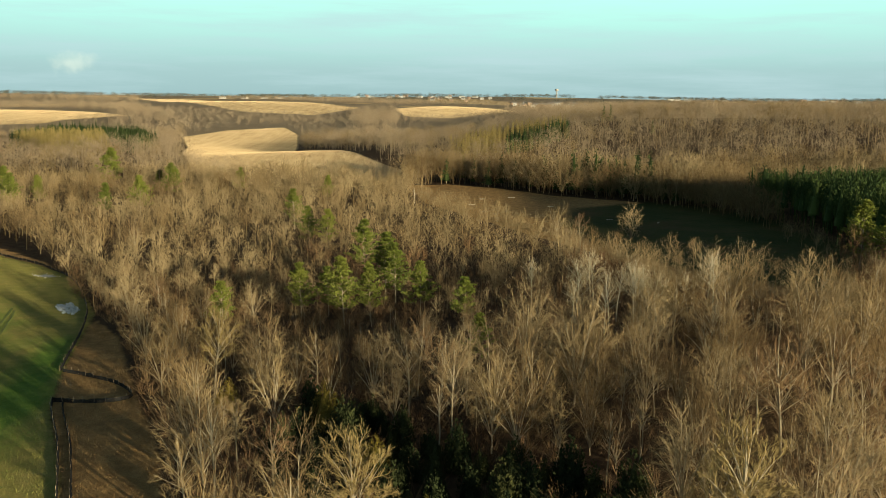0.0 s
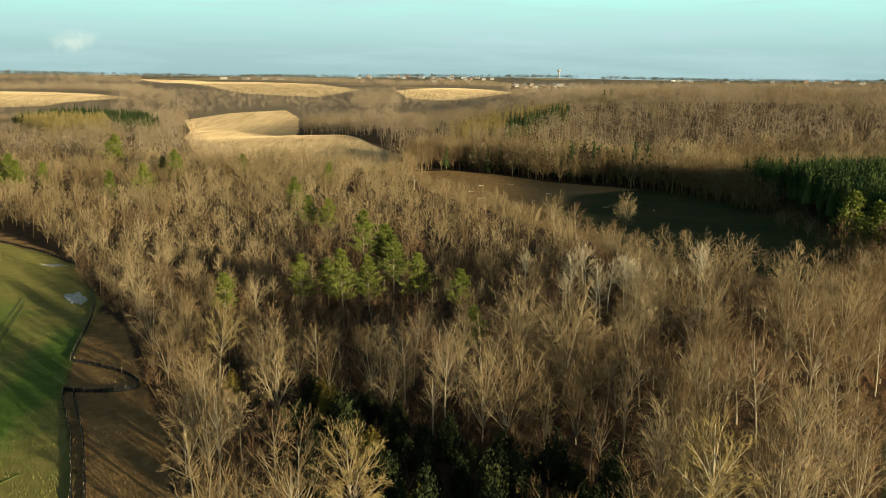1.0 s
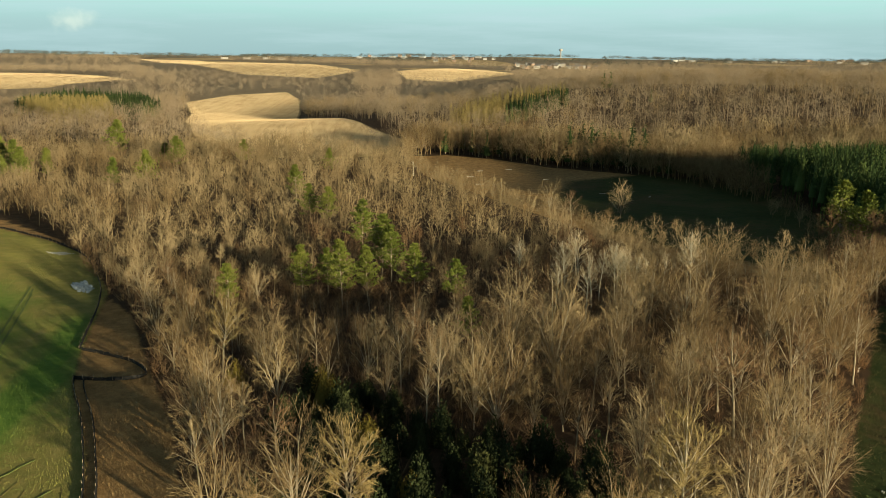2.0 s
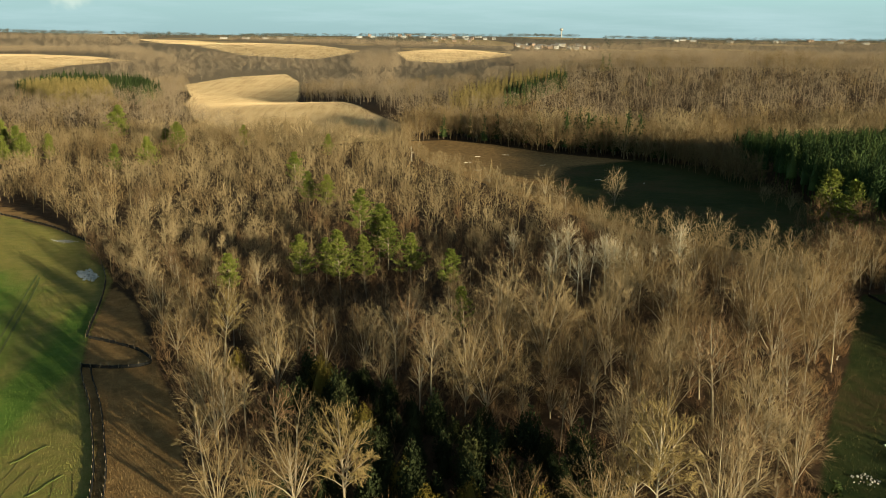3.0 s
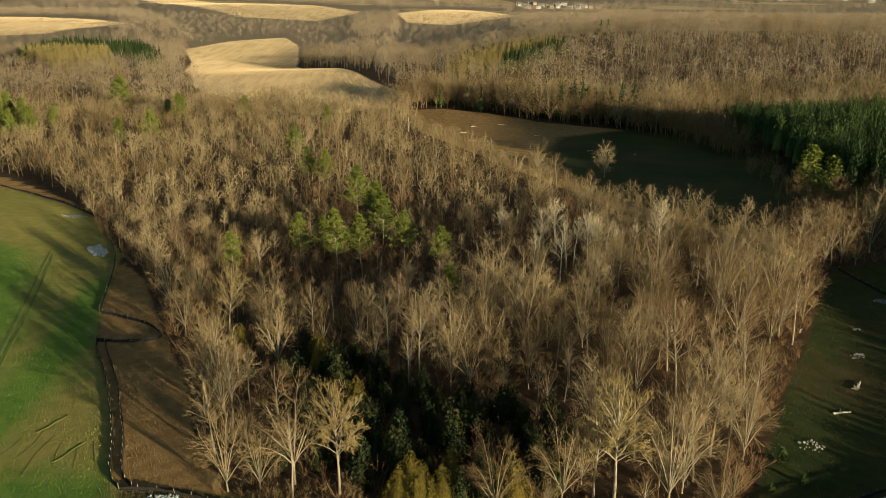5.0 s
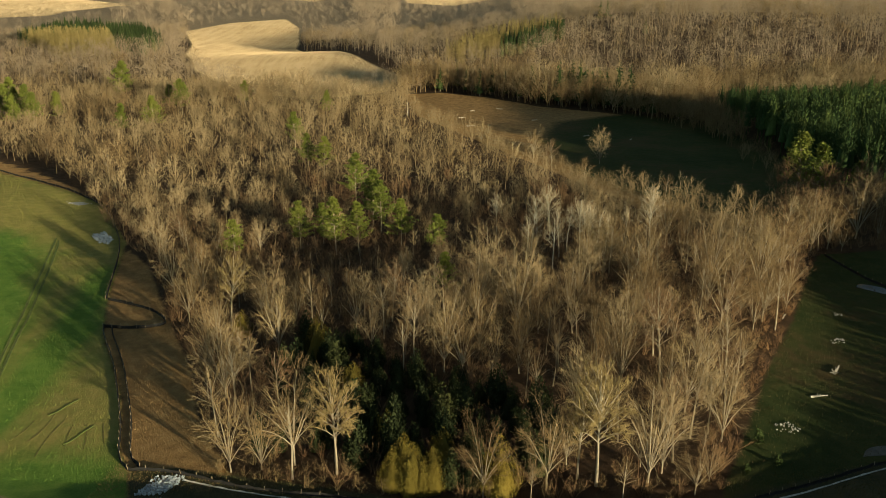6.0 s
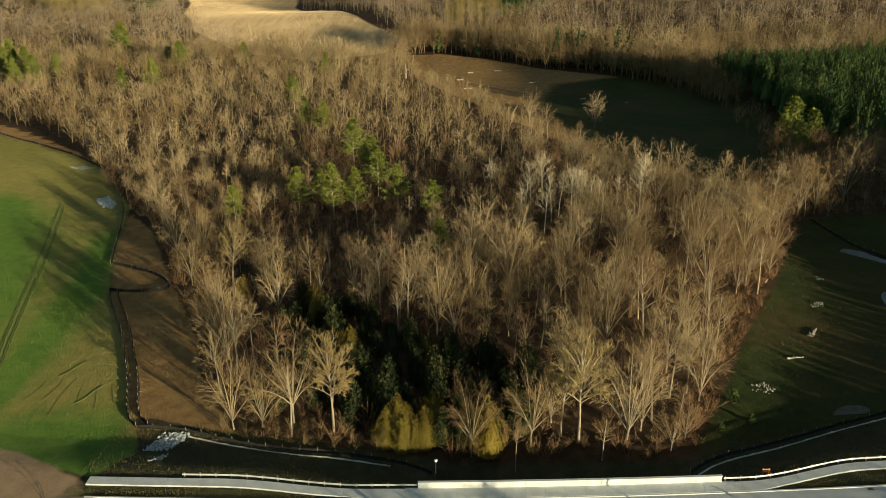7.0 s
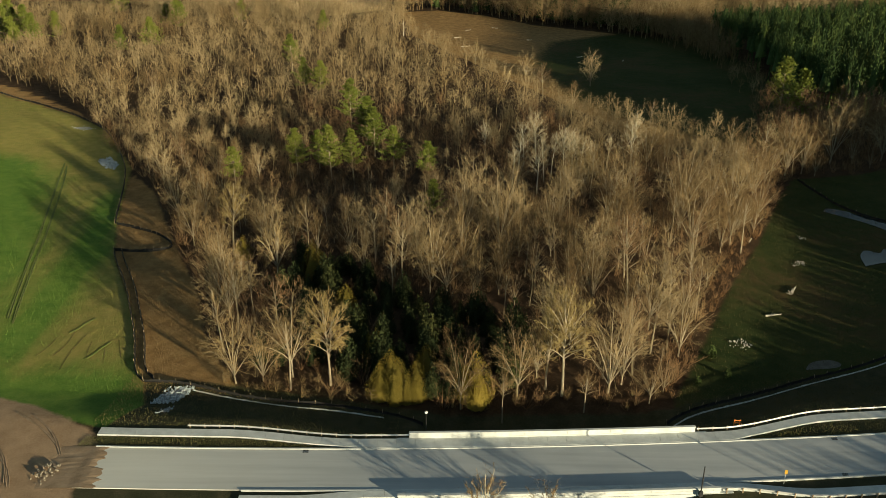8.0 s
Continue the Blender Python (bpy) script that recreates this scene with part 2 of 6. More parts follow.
def open_land(x, y):
    """Height of the open land, without the road bank."""
    b = 14 * ease((y - 850) / 350) + 14 * ease((y - 1300) / 900) + 22 * ease((y - 2000) / 2200)
    k = ease((x + 150) / 400) * ease((y + 0.5 * np.maximum(x - 130, 0) - 430) / 470) * (1 - 0.75 * ease((y - 1150) / 500))
    z = b + k * np.maximum(34 - b, 0)
    z = z + 9 * knoll(x, y, -105, 690, 110, 75) + 5 * knoll(x, y, -330, 800, 150, 110) + 13 * knoll(x, y, -700, 1350, 330, 230) + 13 * knoll(x, y, -420, 2000, 380, 420) + 7 * knoll(x, y, 30, 1750, 170, 260)
    z = z + 5.0 * ease((-(x + 58) - 0.32 * (y - 130)) / 75) * ease((300 - y) / 60)
    z = z - 1.7 * ease((x - 50 - 0.45 * np.maximum(y - 85, 0)) / 22) * ease((260 - y) / 60)
    return z


ROAD_Z = 2.0


def kerb_far(x):
    """The road's far kerb line."""
    return 66.5 + 0.022 * x + 0.0005 * x * x


def kerb_near(x):
    return kerb_far(x) - 9.6


def walk_off(x):
    """How far the pavement's far edge lies behind the far kerb."""
    return 2.6 + 2.4 * ease((-x - 2) / 22) + 3.6 * ease((x - 56) / 20)


def land(x, y):
    """Height of the ground everywhere."""
    z = open_land(x, y)
    top = kerb_far(x) + walk_off(x) + 0.9
    low = kerb_near(x) - 4.5
    run = 4.0 + 9.0 * ease((-x + 6) / 34) + 9.0 * ease((x - 50) / 26)
    up = ease((top + run - y) / run) * ease((y - low + 14) / 14)
    gap = ease((x - 7) / 5) * ease((49 - x) / 5)
    bank = ROAD_Z - 0.12
    z = z + (bank - z) * up * (1 - gap)
    z = z - 2.4 * gap * ease((84 - y) / 8) * ease((y - 30) / 10)
    z = z + 0.12 * np.sin(x * 0.21 + y * 0.13) * np.sin(y * 0.17 - x * 0.05) * (1 - up)
    return z


def inside(x, y, poly):
    """Signed distance in metres to a polygon's outline, positive inside."""
    x, y = np.asarray(x, float), np.asarray(y, float)
    d = np.full(x.shape, 1e9)
    odd = np.zeros(x.shape, bool)
    for (ax, ay), (bx, by) in zip(poly, poly[1:] + poly[:1]):
        ex, ey = bx - ax, by - ay
        s = np.clip(((x - ax) * ex + (y - ay) * ey) / (ex * ex + ey * ey), 0, 1)
        d = np.minimum(d, np.hypot(x - ax - s * ex, y - ay - s * ey))
        if ay != by:
            odd ^= ((ay > y) != (by > y)) & (x < ax + (y - ay) * ex / ey)
    return np.where(odd, d, -d)


def near_line(x, y, line):
    """Distance in metres to a plan line."""
    d = np.full(np.shape(x), 1e9)
    for (ax, ay), (bx, by) in zip(line, line[1:]):
        ex, ey = bx - ax, by - ay
        s = np.clip(((x - ax) * ex + (y - ay) * ey) / (ex * ex + ey * ey), 0, 1)
        d = np.minimum(d, np.hypot(x - ax - s * ex, y - ay - s * ey))
    return d


MEADOW = [(-45, 90), (-53, 113), (-68, 143), (-75, 165), (-77, 172), (-86, 208), (-109, 250), (-126, 265), (-150, 284), (-173, 302), (-215, 328), (-420, 380), (-420, 74), (-47, 74)]
# deep green grass west of the ruts, with the hollow's shade in its colour
LUSH_SHADE = [(-420, 74), (-77, 100), (-80, 124), (-88, 152), (-103, 195), (-112, 208), (-128, 212), (-190, 230), (-420, 300)]
VERGE = [(-26, 87), (-36, 104), (-43, 124), (-56, 151), (-73, 188), (-91, 213), (-126, 270), (-148, 292), (-172, 313), (-225, 345), (-430, 400), (-430, 74), (-30, 74)]
GLADE = [(-8, 440), (14, 390), (40, 330), (66, 272), (80, 238), (104, 230), (118, 240), (128, 300), (138, 372), (124, 417), (104, 451), (62, 475), (33, 507), (3, 526), (-20, 520)]
DALE = [(50, 78), (52, 84), (59, 97), (75, 129), (90, 155), (108, 191), (117, 206), (140, 212), (165, 224), (300, 236), (300, 72), (60, 76)]
CROFT = [(-224, 740), (-205, 690), (-185, 629), (-125, 530), (-74, 500), (-31, 530), (-27, 600), (-50, 640), (-85, 720), (-125, 780), (-141, 830), (-150, 900), (-172, 1036), (-205, 1130), (-266, 1080), (-300, 1000), (-250, 850)]
FAR_CROFT = [(-1012, 2883), (-805, 2807), (-446, 2121), (-298, 2041), (-169, 1788), (-225, 1539), (-370, 1606), (-581, 1976)]
MID_CROFT = [(-97, 1754), (17, 1955), (147, 1697), (14, 1400), (-64, 1512)]
WEST_CROFT = [(-850, 1431), (-642, 1400), (-548, 1372), (-471, 1304), (-522, 1120), (-600, 1085), (-850, 1085)]
ROADSIDE = [(-430, 92), (-60, 88), (-35, 89), (8, 80), (50, 81), (75, 93), (300, 150), (300, -300), (-430, -300)]
CROFTS = (CROFT, FAR_CROFT, MID_CROFT, WEST_CROFT)


def steps(stops):
    """Grid lines: (start, spacing) pairs up to the last start."""
    out = []
    for (a, s), (b, _) in zip(stops, stops[1:]):
        out += list(np.arange(a, b - 1e-6, s))
    return np.array(out + [stops[-1][0]])


def make_mesh(name, verts, tris, material, smooth=False, tint=None):
    """A mesh from arrays of places and triangles."""
    me = bpy.data.meshes.new(name)
    v, t = np.asarray(verts, np.float32), np.asarray(tris, np.int32)
    me.vertices.add(len(v))
    me.vertices.foreach_set("co", v.ravel())
    me.loops.add(t.size)
    me.loops.foreach_set("vertex_index", t.ravel())
    me.polygons.add(len(t))
    me.polygons.foreach_set("loop_start", np.arange(0, t.size, t.shape[1], dtype=np.int32))
    me.polygons.foreach_set("loop_total", np.full(len(t), t.shape[1], np.int32))
    if smooth:
        me.polygons.foreach_set("use_smooth", np.ones(len(t), bool))
    me.update(calc_edges=True)
    me.materials.append(material)
    if tint is not None:
        me.attributes.new("tint", "FLOAT", "POINT").data.foreach_set("value", np.asarray(tint, np.float32))
    return me


def build_ground():
    xs = steps([(-4200, 300), (-1800, 100), (-700, 25), (-300, 8), (-140, 2.5), (-60, 1.5), (110, 2.5), (160, 8), (320, 25), (700, 100), (1800, 300), (4200, 1)])
    ys = steps([(-600, 100), (-100, 20), (20, 2), (50, 1.0), (110, 2.0), (280, 4), (540, 8), (1150, 25), (1800, 60), (4860, 1)])
    gx, gy = np.meshgrid(xs, ys)
    gz = land(gx, gy)
    # the far ridge is uneven
    gz = gz + ease((gy - 1500) / 1500) * 7 * np.sin(gx * 0.0023 + 1.0) * np.sin(gy * 0.0019)
    v = np.stack([gx, gy, gz], -1).reshape(-1, 3)
    nx, ny = len(xs), len(ys)
    i = (np.arange(ny - 1)[:, None] * nx + np.arange(nx - 1)).ravel()
    q = np.stack([i, i + 1, i + nx + 1, i + nx], -1)
    me = make_mesh("ground", v, q, GROUND, smooth=True)
    x, y = v[:, 0], v[:, 1]

    def soft(d, w):
        return np.clip(0.5 + d / (2 * w), 0, 1)

    far = [soft(inside(x, y, p), 6.0) for p in CROFTS]
    meadow = soft(inside(x, y, MEADOW), 2.0)
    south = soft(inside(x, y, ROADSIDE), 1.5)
    dirt = soft(np.minimum(inside(x, y, [(-400, 86), (-66, 81), (-58, 78.5), (-51, 74.5), (-45, 70.5), (-43, 66), (-42, 40), (-400, 40)]), 50), 2.0)
    patch = np.sin(x * 0.0061 + 1.3) * np.sin(y * 0.0043 + 0.4) + 0.5 * np.sin(x * 0.013 + y * 0.004)
    far.append(ease((y - 1700) / 300) * np.clip((patch - 0.35) * 3, 0, 1))
    lush_shade = np.minimum(near_line(x, y, [(-83, 182), (-81, 172), (-75, 143), (-73, 117), (-71, 97)]) - 4.5, -inside(x, y, LUSH_SHADE))
    worn = soft(np.minimum(lush_shade, y - 91), 8.0)
    bank = soft(inside(x, y, [(-72, 93), (-45, 92), (-42.5, 87), (-40, 80), (-43.5, 71.5), (-52, 74), (-66, 80)]), 1.5)
    zones = {
        "worn": worn, "scrub": ease((y - 880) / 120), "grass": np.maximum(meadow * (1 - dirt), bank), "stubble": np.maximum.reduce(far), "dry": np.maximum(soft(inside(x, y, VERGE), 2.0) * (1 - meadow), soft(inside(x, y, GLADE), 3.0)),
        # first polygon: painted shade on the glade's right half; second: the dale's grass
        "pasture_and_shade": np.maximum(soft(inside(x, y, [(62, 300), (84, 262), (130, 220), (152, 300), (154, 372), (142, 430), (108, 452), (66, 424), (52, 370)]), 14.0), soft(inside(x, y, DALE), 2.0)), "soil": south * (1 - dirt) * (1 - bank), "earth": dirt,
    }
    for key, val in zones.items():
        me.attributes.new(key, "FLOAT", "POINT").data.foreach_set("value", val.astype(np.float32))
    return tagged(new("ground", me), "rolling ground of leaf litter, new grass, stubble and soil", "ground", kind="structure")


build_ground()


# ---- plants: shapes ----
class Mass:
    """Gathers triangles of tubes, spikes and leaf sprays."""

    def __init__(self):
        self.v, self.t, self.n = [], [], 0

    def put(self, v, t):
        self.v.append(v)
        self.t.append(t + self.n)
        self.n += len(v)

    def tubes(self, p0, p1, r0, r1, k):
        p0, p1 = np.atleast_2d(p0), np.atleast_2d(p1)
        m = len(p0)
        r0, r1 = np.broadcast_to(r0, m), np.broadcast_to(r1, m)
        u, w = cross_frame(p1 - p0)
        a = np.arange(k) * 2 * np.pi / k
        ring = np.cos(a)[None, :, None] * u[:, None] + np.sin(a)[None, :, None] * w[:, None]
        v = np.concatenate([p0[:, None] + ring * r0[:, None, None], p1[:, None] + ring * r1[:, None, None]], 1)
        j = np.arange(k)
        j2 = (j + 1) % k
        t = np.concatenate([np.stack([j, j2, j2 + k], -1), np.stack([j, j2 + k, j + k], -1)])
        self.put(v.reshape(-1, 3), (t[None] + (np.arange(m) * 2 * k)[:, None, None]).reshape(-1, 3))

    def spikes(self, p0, p1, r, k=3):
        p0, p1 = np.atleast_2d(p0), np.atleast_2d(p1)
        m = len(p0)
        r = np.broadcast_to(r, m)
        u, w = cross_frame(p1 - p0)
        a = np.arange(k) * 2 * np.pi / k
        ring = np.cos(a)[None, :, None] * u[:, None] + np.sin(a)[None, :, None] * w[:, None]
        v = np.concatenate([p0[:, None] + ring * r[:, None, None], p1[:, None]], 1)
        j = np.arange(k)
        t = np.stack([j, (j + 1) % k, np.full(k, k)], -1)
        self.put(v.reshape(-1, 3), (t[None] + (np.arange(m) * (k + 1))[:, None, None]).reshape(-1, 3))

    def slivers(self, p0, p1, r, rng, face=None):
        """Single flat twigs; face: the way that their flat side turns to."""
        m = len(p0)
        u, w = cross_frame(p1 - p0)
        if face is None:
            a = rng.uniform(0, 6.28, m)[:, None]
            side = u * np.cos(a) + w * np.sin(a)
        else:
            side = np.cross(p1 - p0, face + rng.normal(0, 0.2, (m, 3)))
            side /= np.linalg.norm(side, axis=1)[:, None] + 1e-9
        side = side * np.broadcast_to(r, m)[:, None]
        v = np.stack([p0 - side, p0 + side, p1], 1).reshape(-1, 3)
        self.put(v, np.arange(m * 3).reshape(-1, 3))

    def sprays(self, p, way, length, width, rng, face=None):
        """Small folded leaf sprays: two triangles each; face: the way that their flat side turns to."""
        m = len(p)
        way = way / np.linalg.norm(way, axis=1)[:, None]
        if face is None:
            u, w = cross_frame(way)
            a = rng.uniform(0, 6.28, m)[:, None]
            side = u * np.cos(a) + w * np.sin(a)
        else:
            side = np.cross(way, face + rng.normal(0, 0.25, (m, 3)))
            side /= np.linalg.norm(side, axis=1)[:, None] + 1e-9
        fold = np.cross(way, side)
        length, width = np.broadcast_to(length, m)[:, None], np.broadcast_to(width, m)[:, None]
        mid = p + way * length * 0.5
        v = np.stack([p, mid + side * width + fold * width * 0.3, p + way * length, mid - side * width + fold * width * 0.3], 1).reshape(-1, 3)
        t = np.array([[0, 1, 2], [0, 2, 3]])
        self.put(v, (t[None] + (np.arange(m) * 4)[:, None, None]).reshape(-1, 3))

    def chain(self, pts, radii, k):
        self.tubes(pts[:-1], pts[1:], radii[:-1], radii[1:], k)

    def arrays(self):
        return np.concatenate(self.v), np.concatenate(self.t)


def cross_frame(d):
    d = d / (np.linalg.norm(d, axis=1)[:, None] + 1e-9)
    ref = np.where(np.abs(d[:, 2:3]) < 0.9, np.array([[0, 0, 1.0]]), np.array([[1.0, 0, 0]]))
    u = np.cross(d, ref)
    u /= np.linalg.norm(u, axis=1)[:, None]
    return u, np.cross(d, u)


def unit(v):
    return v / np.linalg.norm(v)


def bough(rng, start, way, length, parts, lift=0.15, wander=0.12):
    """Places along a crooked limb."""
    pts, d = [np.array(start, float)], unit(np.array(way, float))
    for _ in range(parts):
        d = unit(d + rng.normal(0, wander, 3) + np.array([0, 0, lift]))
        pts.append(pts[-1] + d * length / parts)
    return np.array(pts)


def tilt(rng, lean, turn):
    return np.array([math.sin(lean) * math.cos(turn), math.sin(lean) * math.sin(turn), math.cos(lean)])


def on_line(pts, s):
    f = s * (len(pts) - 1)
    k = min(int(f), len(pts) - 2)
    return pts[k] + (pts[k + 1] - pts[k]) * (f - k), unit(pts[k + 1] - pts[k])


def twig_out(rng, lines, count, size, thick, crown, sharp, flat=False, up=0.35):
    """Twigs along the given lines."""
    p, q = [], []
    for _ in range(count):
        pts = lines[rng.randint(len(lines))]
        o, d = on_line(pts, rng.uniform(0.25, 1.0))
        w = unit(d * 0.6 + rng.normal(0, 0.55, 3) + np.array([0, 0, up]))
        p.append(o)
        q.append(o + w * size * rng.uniform(0.5, 1.3))
    p, q = np.array(p), np.array(q)
    if flat:
        crown.slivers(p, q, thick, rng)
    else:
        crown.spikes(p, q, thick, sharp)


def sprout(rng, o, d, length, kids, lo, spread, lift, share):
    """Children of branches: where they start, their ways and lengths."""
    n = len(o) * kids
    i = np.repeat(np.arange(len(o)), kids)
    at = lo + (1 - lo) * ((np.tile(np.arange(kids), len(o)) + rng.uniform(0.1, 0.9, n)) / kids)
    start = o[i] + d[i] * (length[i] * at)[:, None]
    side = rng.normal(0, 1, (n, 3))
    side -= d[i] * np.sum(side * d[i], axis=1)[:, None]
    side /= np.linalg.norm(side, axis=1)[:, None]
    way = d[i] + side * (spread * rng.uniform(0.55, 1.25, n))[:, None] + np.array([0, 0, lift])
    way /= np.linalg.norm(way, axis=1)[:, None]
    size = length[i] * share * rng.uniform(0.7, 1.2, n) * (1.2 - 0.45 * at)
    return start, way, size


def bare_tree(seed, height, fork, wide, low, leader=False, limbs=9, kids=(5, 4, 4), thick=1.0, detail=2, haze=None):
    """A leafless tree: limbs arch out to a lumpy dome and branch into ever finer twigs. fork, wide and low are shares of the
    height: where the limbs begin, the crown's half width, the crown's foot. leader: one stem runs to the top.
    detail 2: round boughs, 1: flat outer boughs, 0: flat boughs throughout; haze: count, half width and length of the outermost twigs."""
    rng = np.random.RandomState(seed)
    trunk, crown = Mass(), Mass()
    rad = height * 0.0095
    high = 0.9 if leader else fork
    stem = bough(rng, (0, 0, -0.3), (0, 0, 1), high * height + 0.3, 5 if detail == 2 else 2, 0.2, 0.06)
    trunk.chain(stem, np.linspace(rad * 1.3, 0.03 if leader else rad * 0.85, len(stem)), 6 if detail == 2 else 3)
    n = limbs
    f = (np.arange(n) + rng.uniform(0.15, 0.85, n)) / n
    cz = 1 - 1.12 * f
    turn = np.arange(n) * 2.4 + rng.uniform(-0.45, 0.45, n)
    flat = np.sqrt(np.maximum(1 - cz ** 2, 0))
    mid = low + 0.42 * (1 - low)
    rise = np.where(cz > 0, 1 - mid, mid - low)
    reach = rng.uniform(0.66, 0.95, n)
    end = np.stack([flat * np.cos(turn) * wide, flat * np.sin(turn) * wide, cz * rise], 1) * reach[:, None] * height + np.array([0, 0, mid * height])
    end[:, :2] += stem[-1][:2] * 0.6
    if leader:
        at = np.clip(fork + (end[:, 2] / height - fork) * 0.66 - 0.04, fork, 0.86)
        o = np.array([on_line(stem, q / 0.9)[0] for q in at])
        arch = 0.05
    else:
        o = np.array([on_line(stem, q)[0] for q in rng.uniform(0.74, 1.0, n)])
        arch = 0.15
    size = np.linalg.norm(end - o, axis=1)
    knee = o + (end - o) * 0.5 + np.array([0, 0, 1.0]) * (size * arch)[:, None] + rng.normal(0, 0.05, (n, 3)) * size[:, None]

    def on_limb(i, q):
        q = q[:, None]
        return o[i] * (1 - q) ** 2 + knee[i] * 2 * q * (1 - q) + end[i] * q ** 2

    every = np.arange(n)
    r0 = rad * (0.44 if leader else 0.68)
    stops = (0.0, 0.35, 0.7, 1.0) if detail else (0.0, 0.5, 1.0)
    for q0, q1 in zip(stops, stops[1:]):
        trunk.tubes(on_limb(every, np.full(n, q0)), on_limb(every, np.full(n, q1)), r0 * (1 - 0.78 * q0), r0 * (1 - 0.78 * q1), 4 if detail == 2 else 3)
    i = np.repeat(every, kids[0])
    m = len(i)
    q = 0.26 + 0.74 * (np.tile(np.arange(kids[0]), n) + rng.uniform(0.1, 0.9, m)) / kids[0]
    o1 = on_limb(i, q)
    along_limb = on_limb(i, np.minimum(q + 0.05, 1.05)) - on_limb(i, q - 0.05)
    along_limb /= np.linalg.norm(along_limb, axis=1)[:, None]
    out = o1 - np.array([0, 0, (mid - 0.12) * height])
    out /= np.linalg.norm(out, axis=1)[:, None] + 1e-9
    d1 = along_limb * 0.5 + rng.normal(0, 0.5, (m, 3)) + out * 0.4 + np.array([0, 0, 0.08])
    d1 /= np.linalg.norm(d1, axis=1)[:, None]
    l1 = np.maximum(size[i] * 0.34, height * 0.085) * rng.uniform(0.65, 1.2, m) * (1.3 - 0.6 * q)
    tip1 = o1 + d1 * l1[:, None]
    if detail == 2:
        crown.tubes(o1, tip1, 0.036 * thick, 0.014 * thick, 3)
    else:
        crown.slivers(o1, tip1, 0.036 * thick, rng, d1)
    o2, d2, l2 = sprout(rng, o1, d1, l1, kids[1], 0.15, 0.9, 0.04, 0.62)
    crown.slivers(o2, o2 + d2 * l2[:, None], 0.024 * thick, rng, o2 - np.array([0, 0, mid * height]))
    o3, d3, l3 = sprout(rng, o2, d2, l2, kids[2], 0.15, 1.0, 0.03, 0.72)
    crown.slivers(o3, o3 + d3 * l3[:, None], 0.0145 * thick, rng, o3 - np.array([0, 0, mid * height]))
    if haze:
        half = np.array([wide, wide, (1 - low) * 0.5]) * height * 0.95
        twig_cloud(rng, np.array([0, 0, (1 + low) * 0.5 * height]), half, *haze, crown)
    (v1, t1), (v2, t2) = trunk.arrays(), crown.arrays()
    k = height / max(v2[:, 2].max(), 0.1)
    return (v1 * k, t1), (v2 * k, t2)


def twig_cloud(rng, mid, size, count, half, length, crown):
    """Short twigs all over a rounded, lumpy crown, their flat sides outward."""
    o = rng.uniform(0, 6, 3)

    def lump(n):
        return 1 + 0.16 * np.sin(n[:, 0] * 5 + o[0]) * np.sin(n[:, 1] * 5 + o[1]) + 0.10 * np.sin(n[:, 2] * 9 + n[:, 0] * 6 + o[2])

    n = rng.normal(0, 1, (count, 3))
    n[:, 2] += 0.45
    n /= np.linalg.norm(n, axis=1)[:, None]
    p = mid + n * size * (rng.uniform(0.5, 1.0, count) ** 0.6 * lump(n))[:, None]
    w = n * 0.55 + rng.normal(0, 0.6, (count, 3)) + np.array([0, 0, 0.2])
    w /= np.linalg.norm(w, axis=1)[:, None]
    w *= (length * rng.uniform(0.6, 1.3, count))[:, None]
    crown.slivers(p - w * 0.5, p + w * 0.5, half, rng, n)


def puff_tree(seed, height, crown_at, wide, tall, twigs, half, length, limbs=6):
    """A leafless tree seen from very far: stem, limbs and a rounded cloud of twigs."""
    rng = np.random.RandomState(seed)
    trunk, crown = Mass(), Mass()
    mid = np.array([0, 0, crown_at * height])
    size = np.array([wide, wide, tall]) * height
    trunk.spikes(np.array([[0, 0, -0.3]]), np.array([[0, 0, height * (crown_at + tall * 0.7)]]), height * 0.012, 3)
    g = rng.normal(0, 1, (limbs, 3)) + np.array([0, 0, 0.5])
    g = mid + g / np.linalg.norm(g, axis=1)[:, None] * size * 1.02
    foot = np.stack([0 * g[:, 0], 0 * g[:, 0], height * (crown_at - tall * rng.uniform(0.45, 0.95, limbs))], 1)
    trunk.spikes(foot, g, height * 0.006, 3)
    twig_cloud(rng, mid, size, twigs, half, length, crown)
    return trunk.arrays(), crown.arrays()


def brush_plant(seed, height, fine=1.0, thick=1.0, flat=False):
    """A thicket shrub: many stems and twigs."""
    rng = np.random.RandomState(seed)
    trunk, crown = Mass(), Mass()
    lines = []
    for k in range(max(4, int(8 * fine))):
        stem = bough(rng, rng.normal(0, 0.35, 3) * np.array([1, 1, 0]), tilt(rng, rng.uniform(0.1, 0.95), k * 2.4), height * rng.uniform(0.5, 1.0), 2, 0.12, 0.14)
        trunk.slivers(stem[:1], stem[2:], 0.045 * thick, rng)
        trunk.slivers(stem[:1], stem[1:2], 0.05 * thick, rng)
        lines.append(stem)
    twig_out(rng, lines, int(64 * fine), height * 0.26, 0.022 * thick, crown, 3, flat, 0.12)
    return trunk.arrays(), crown.arrays()


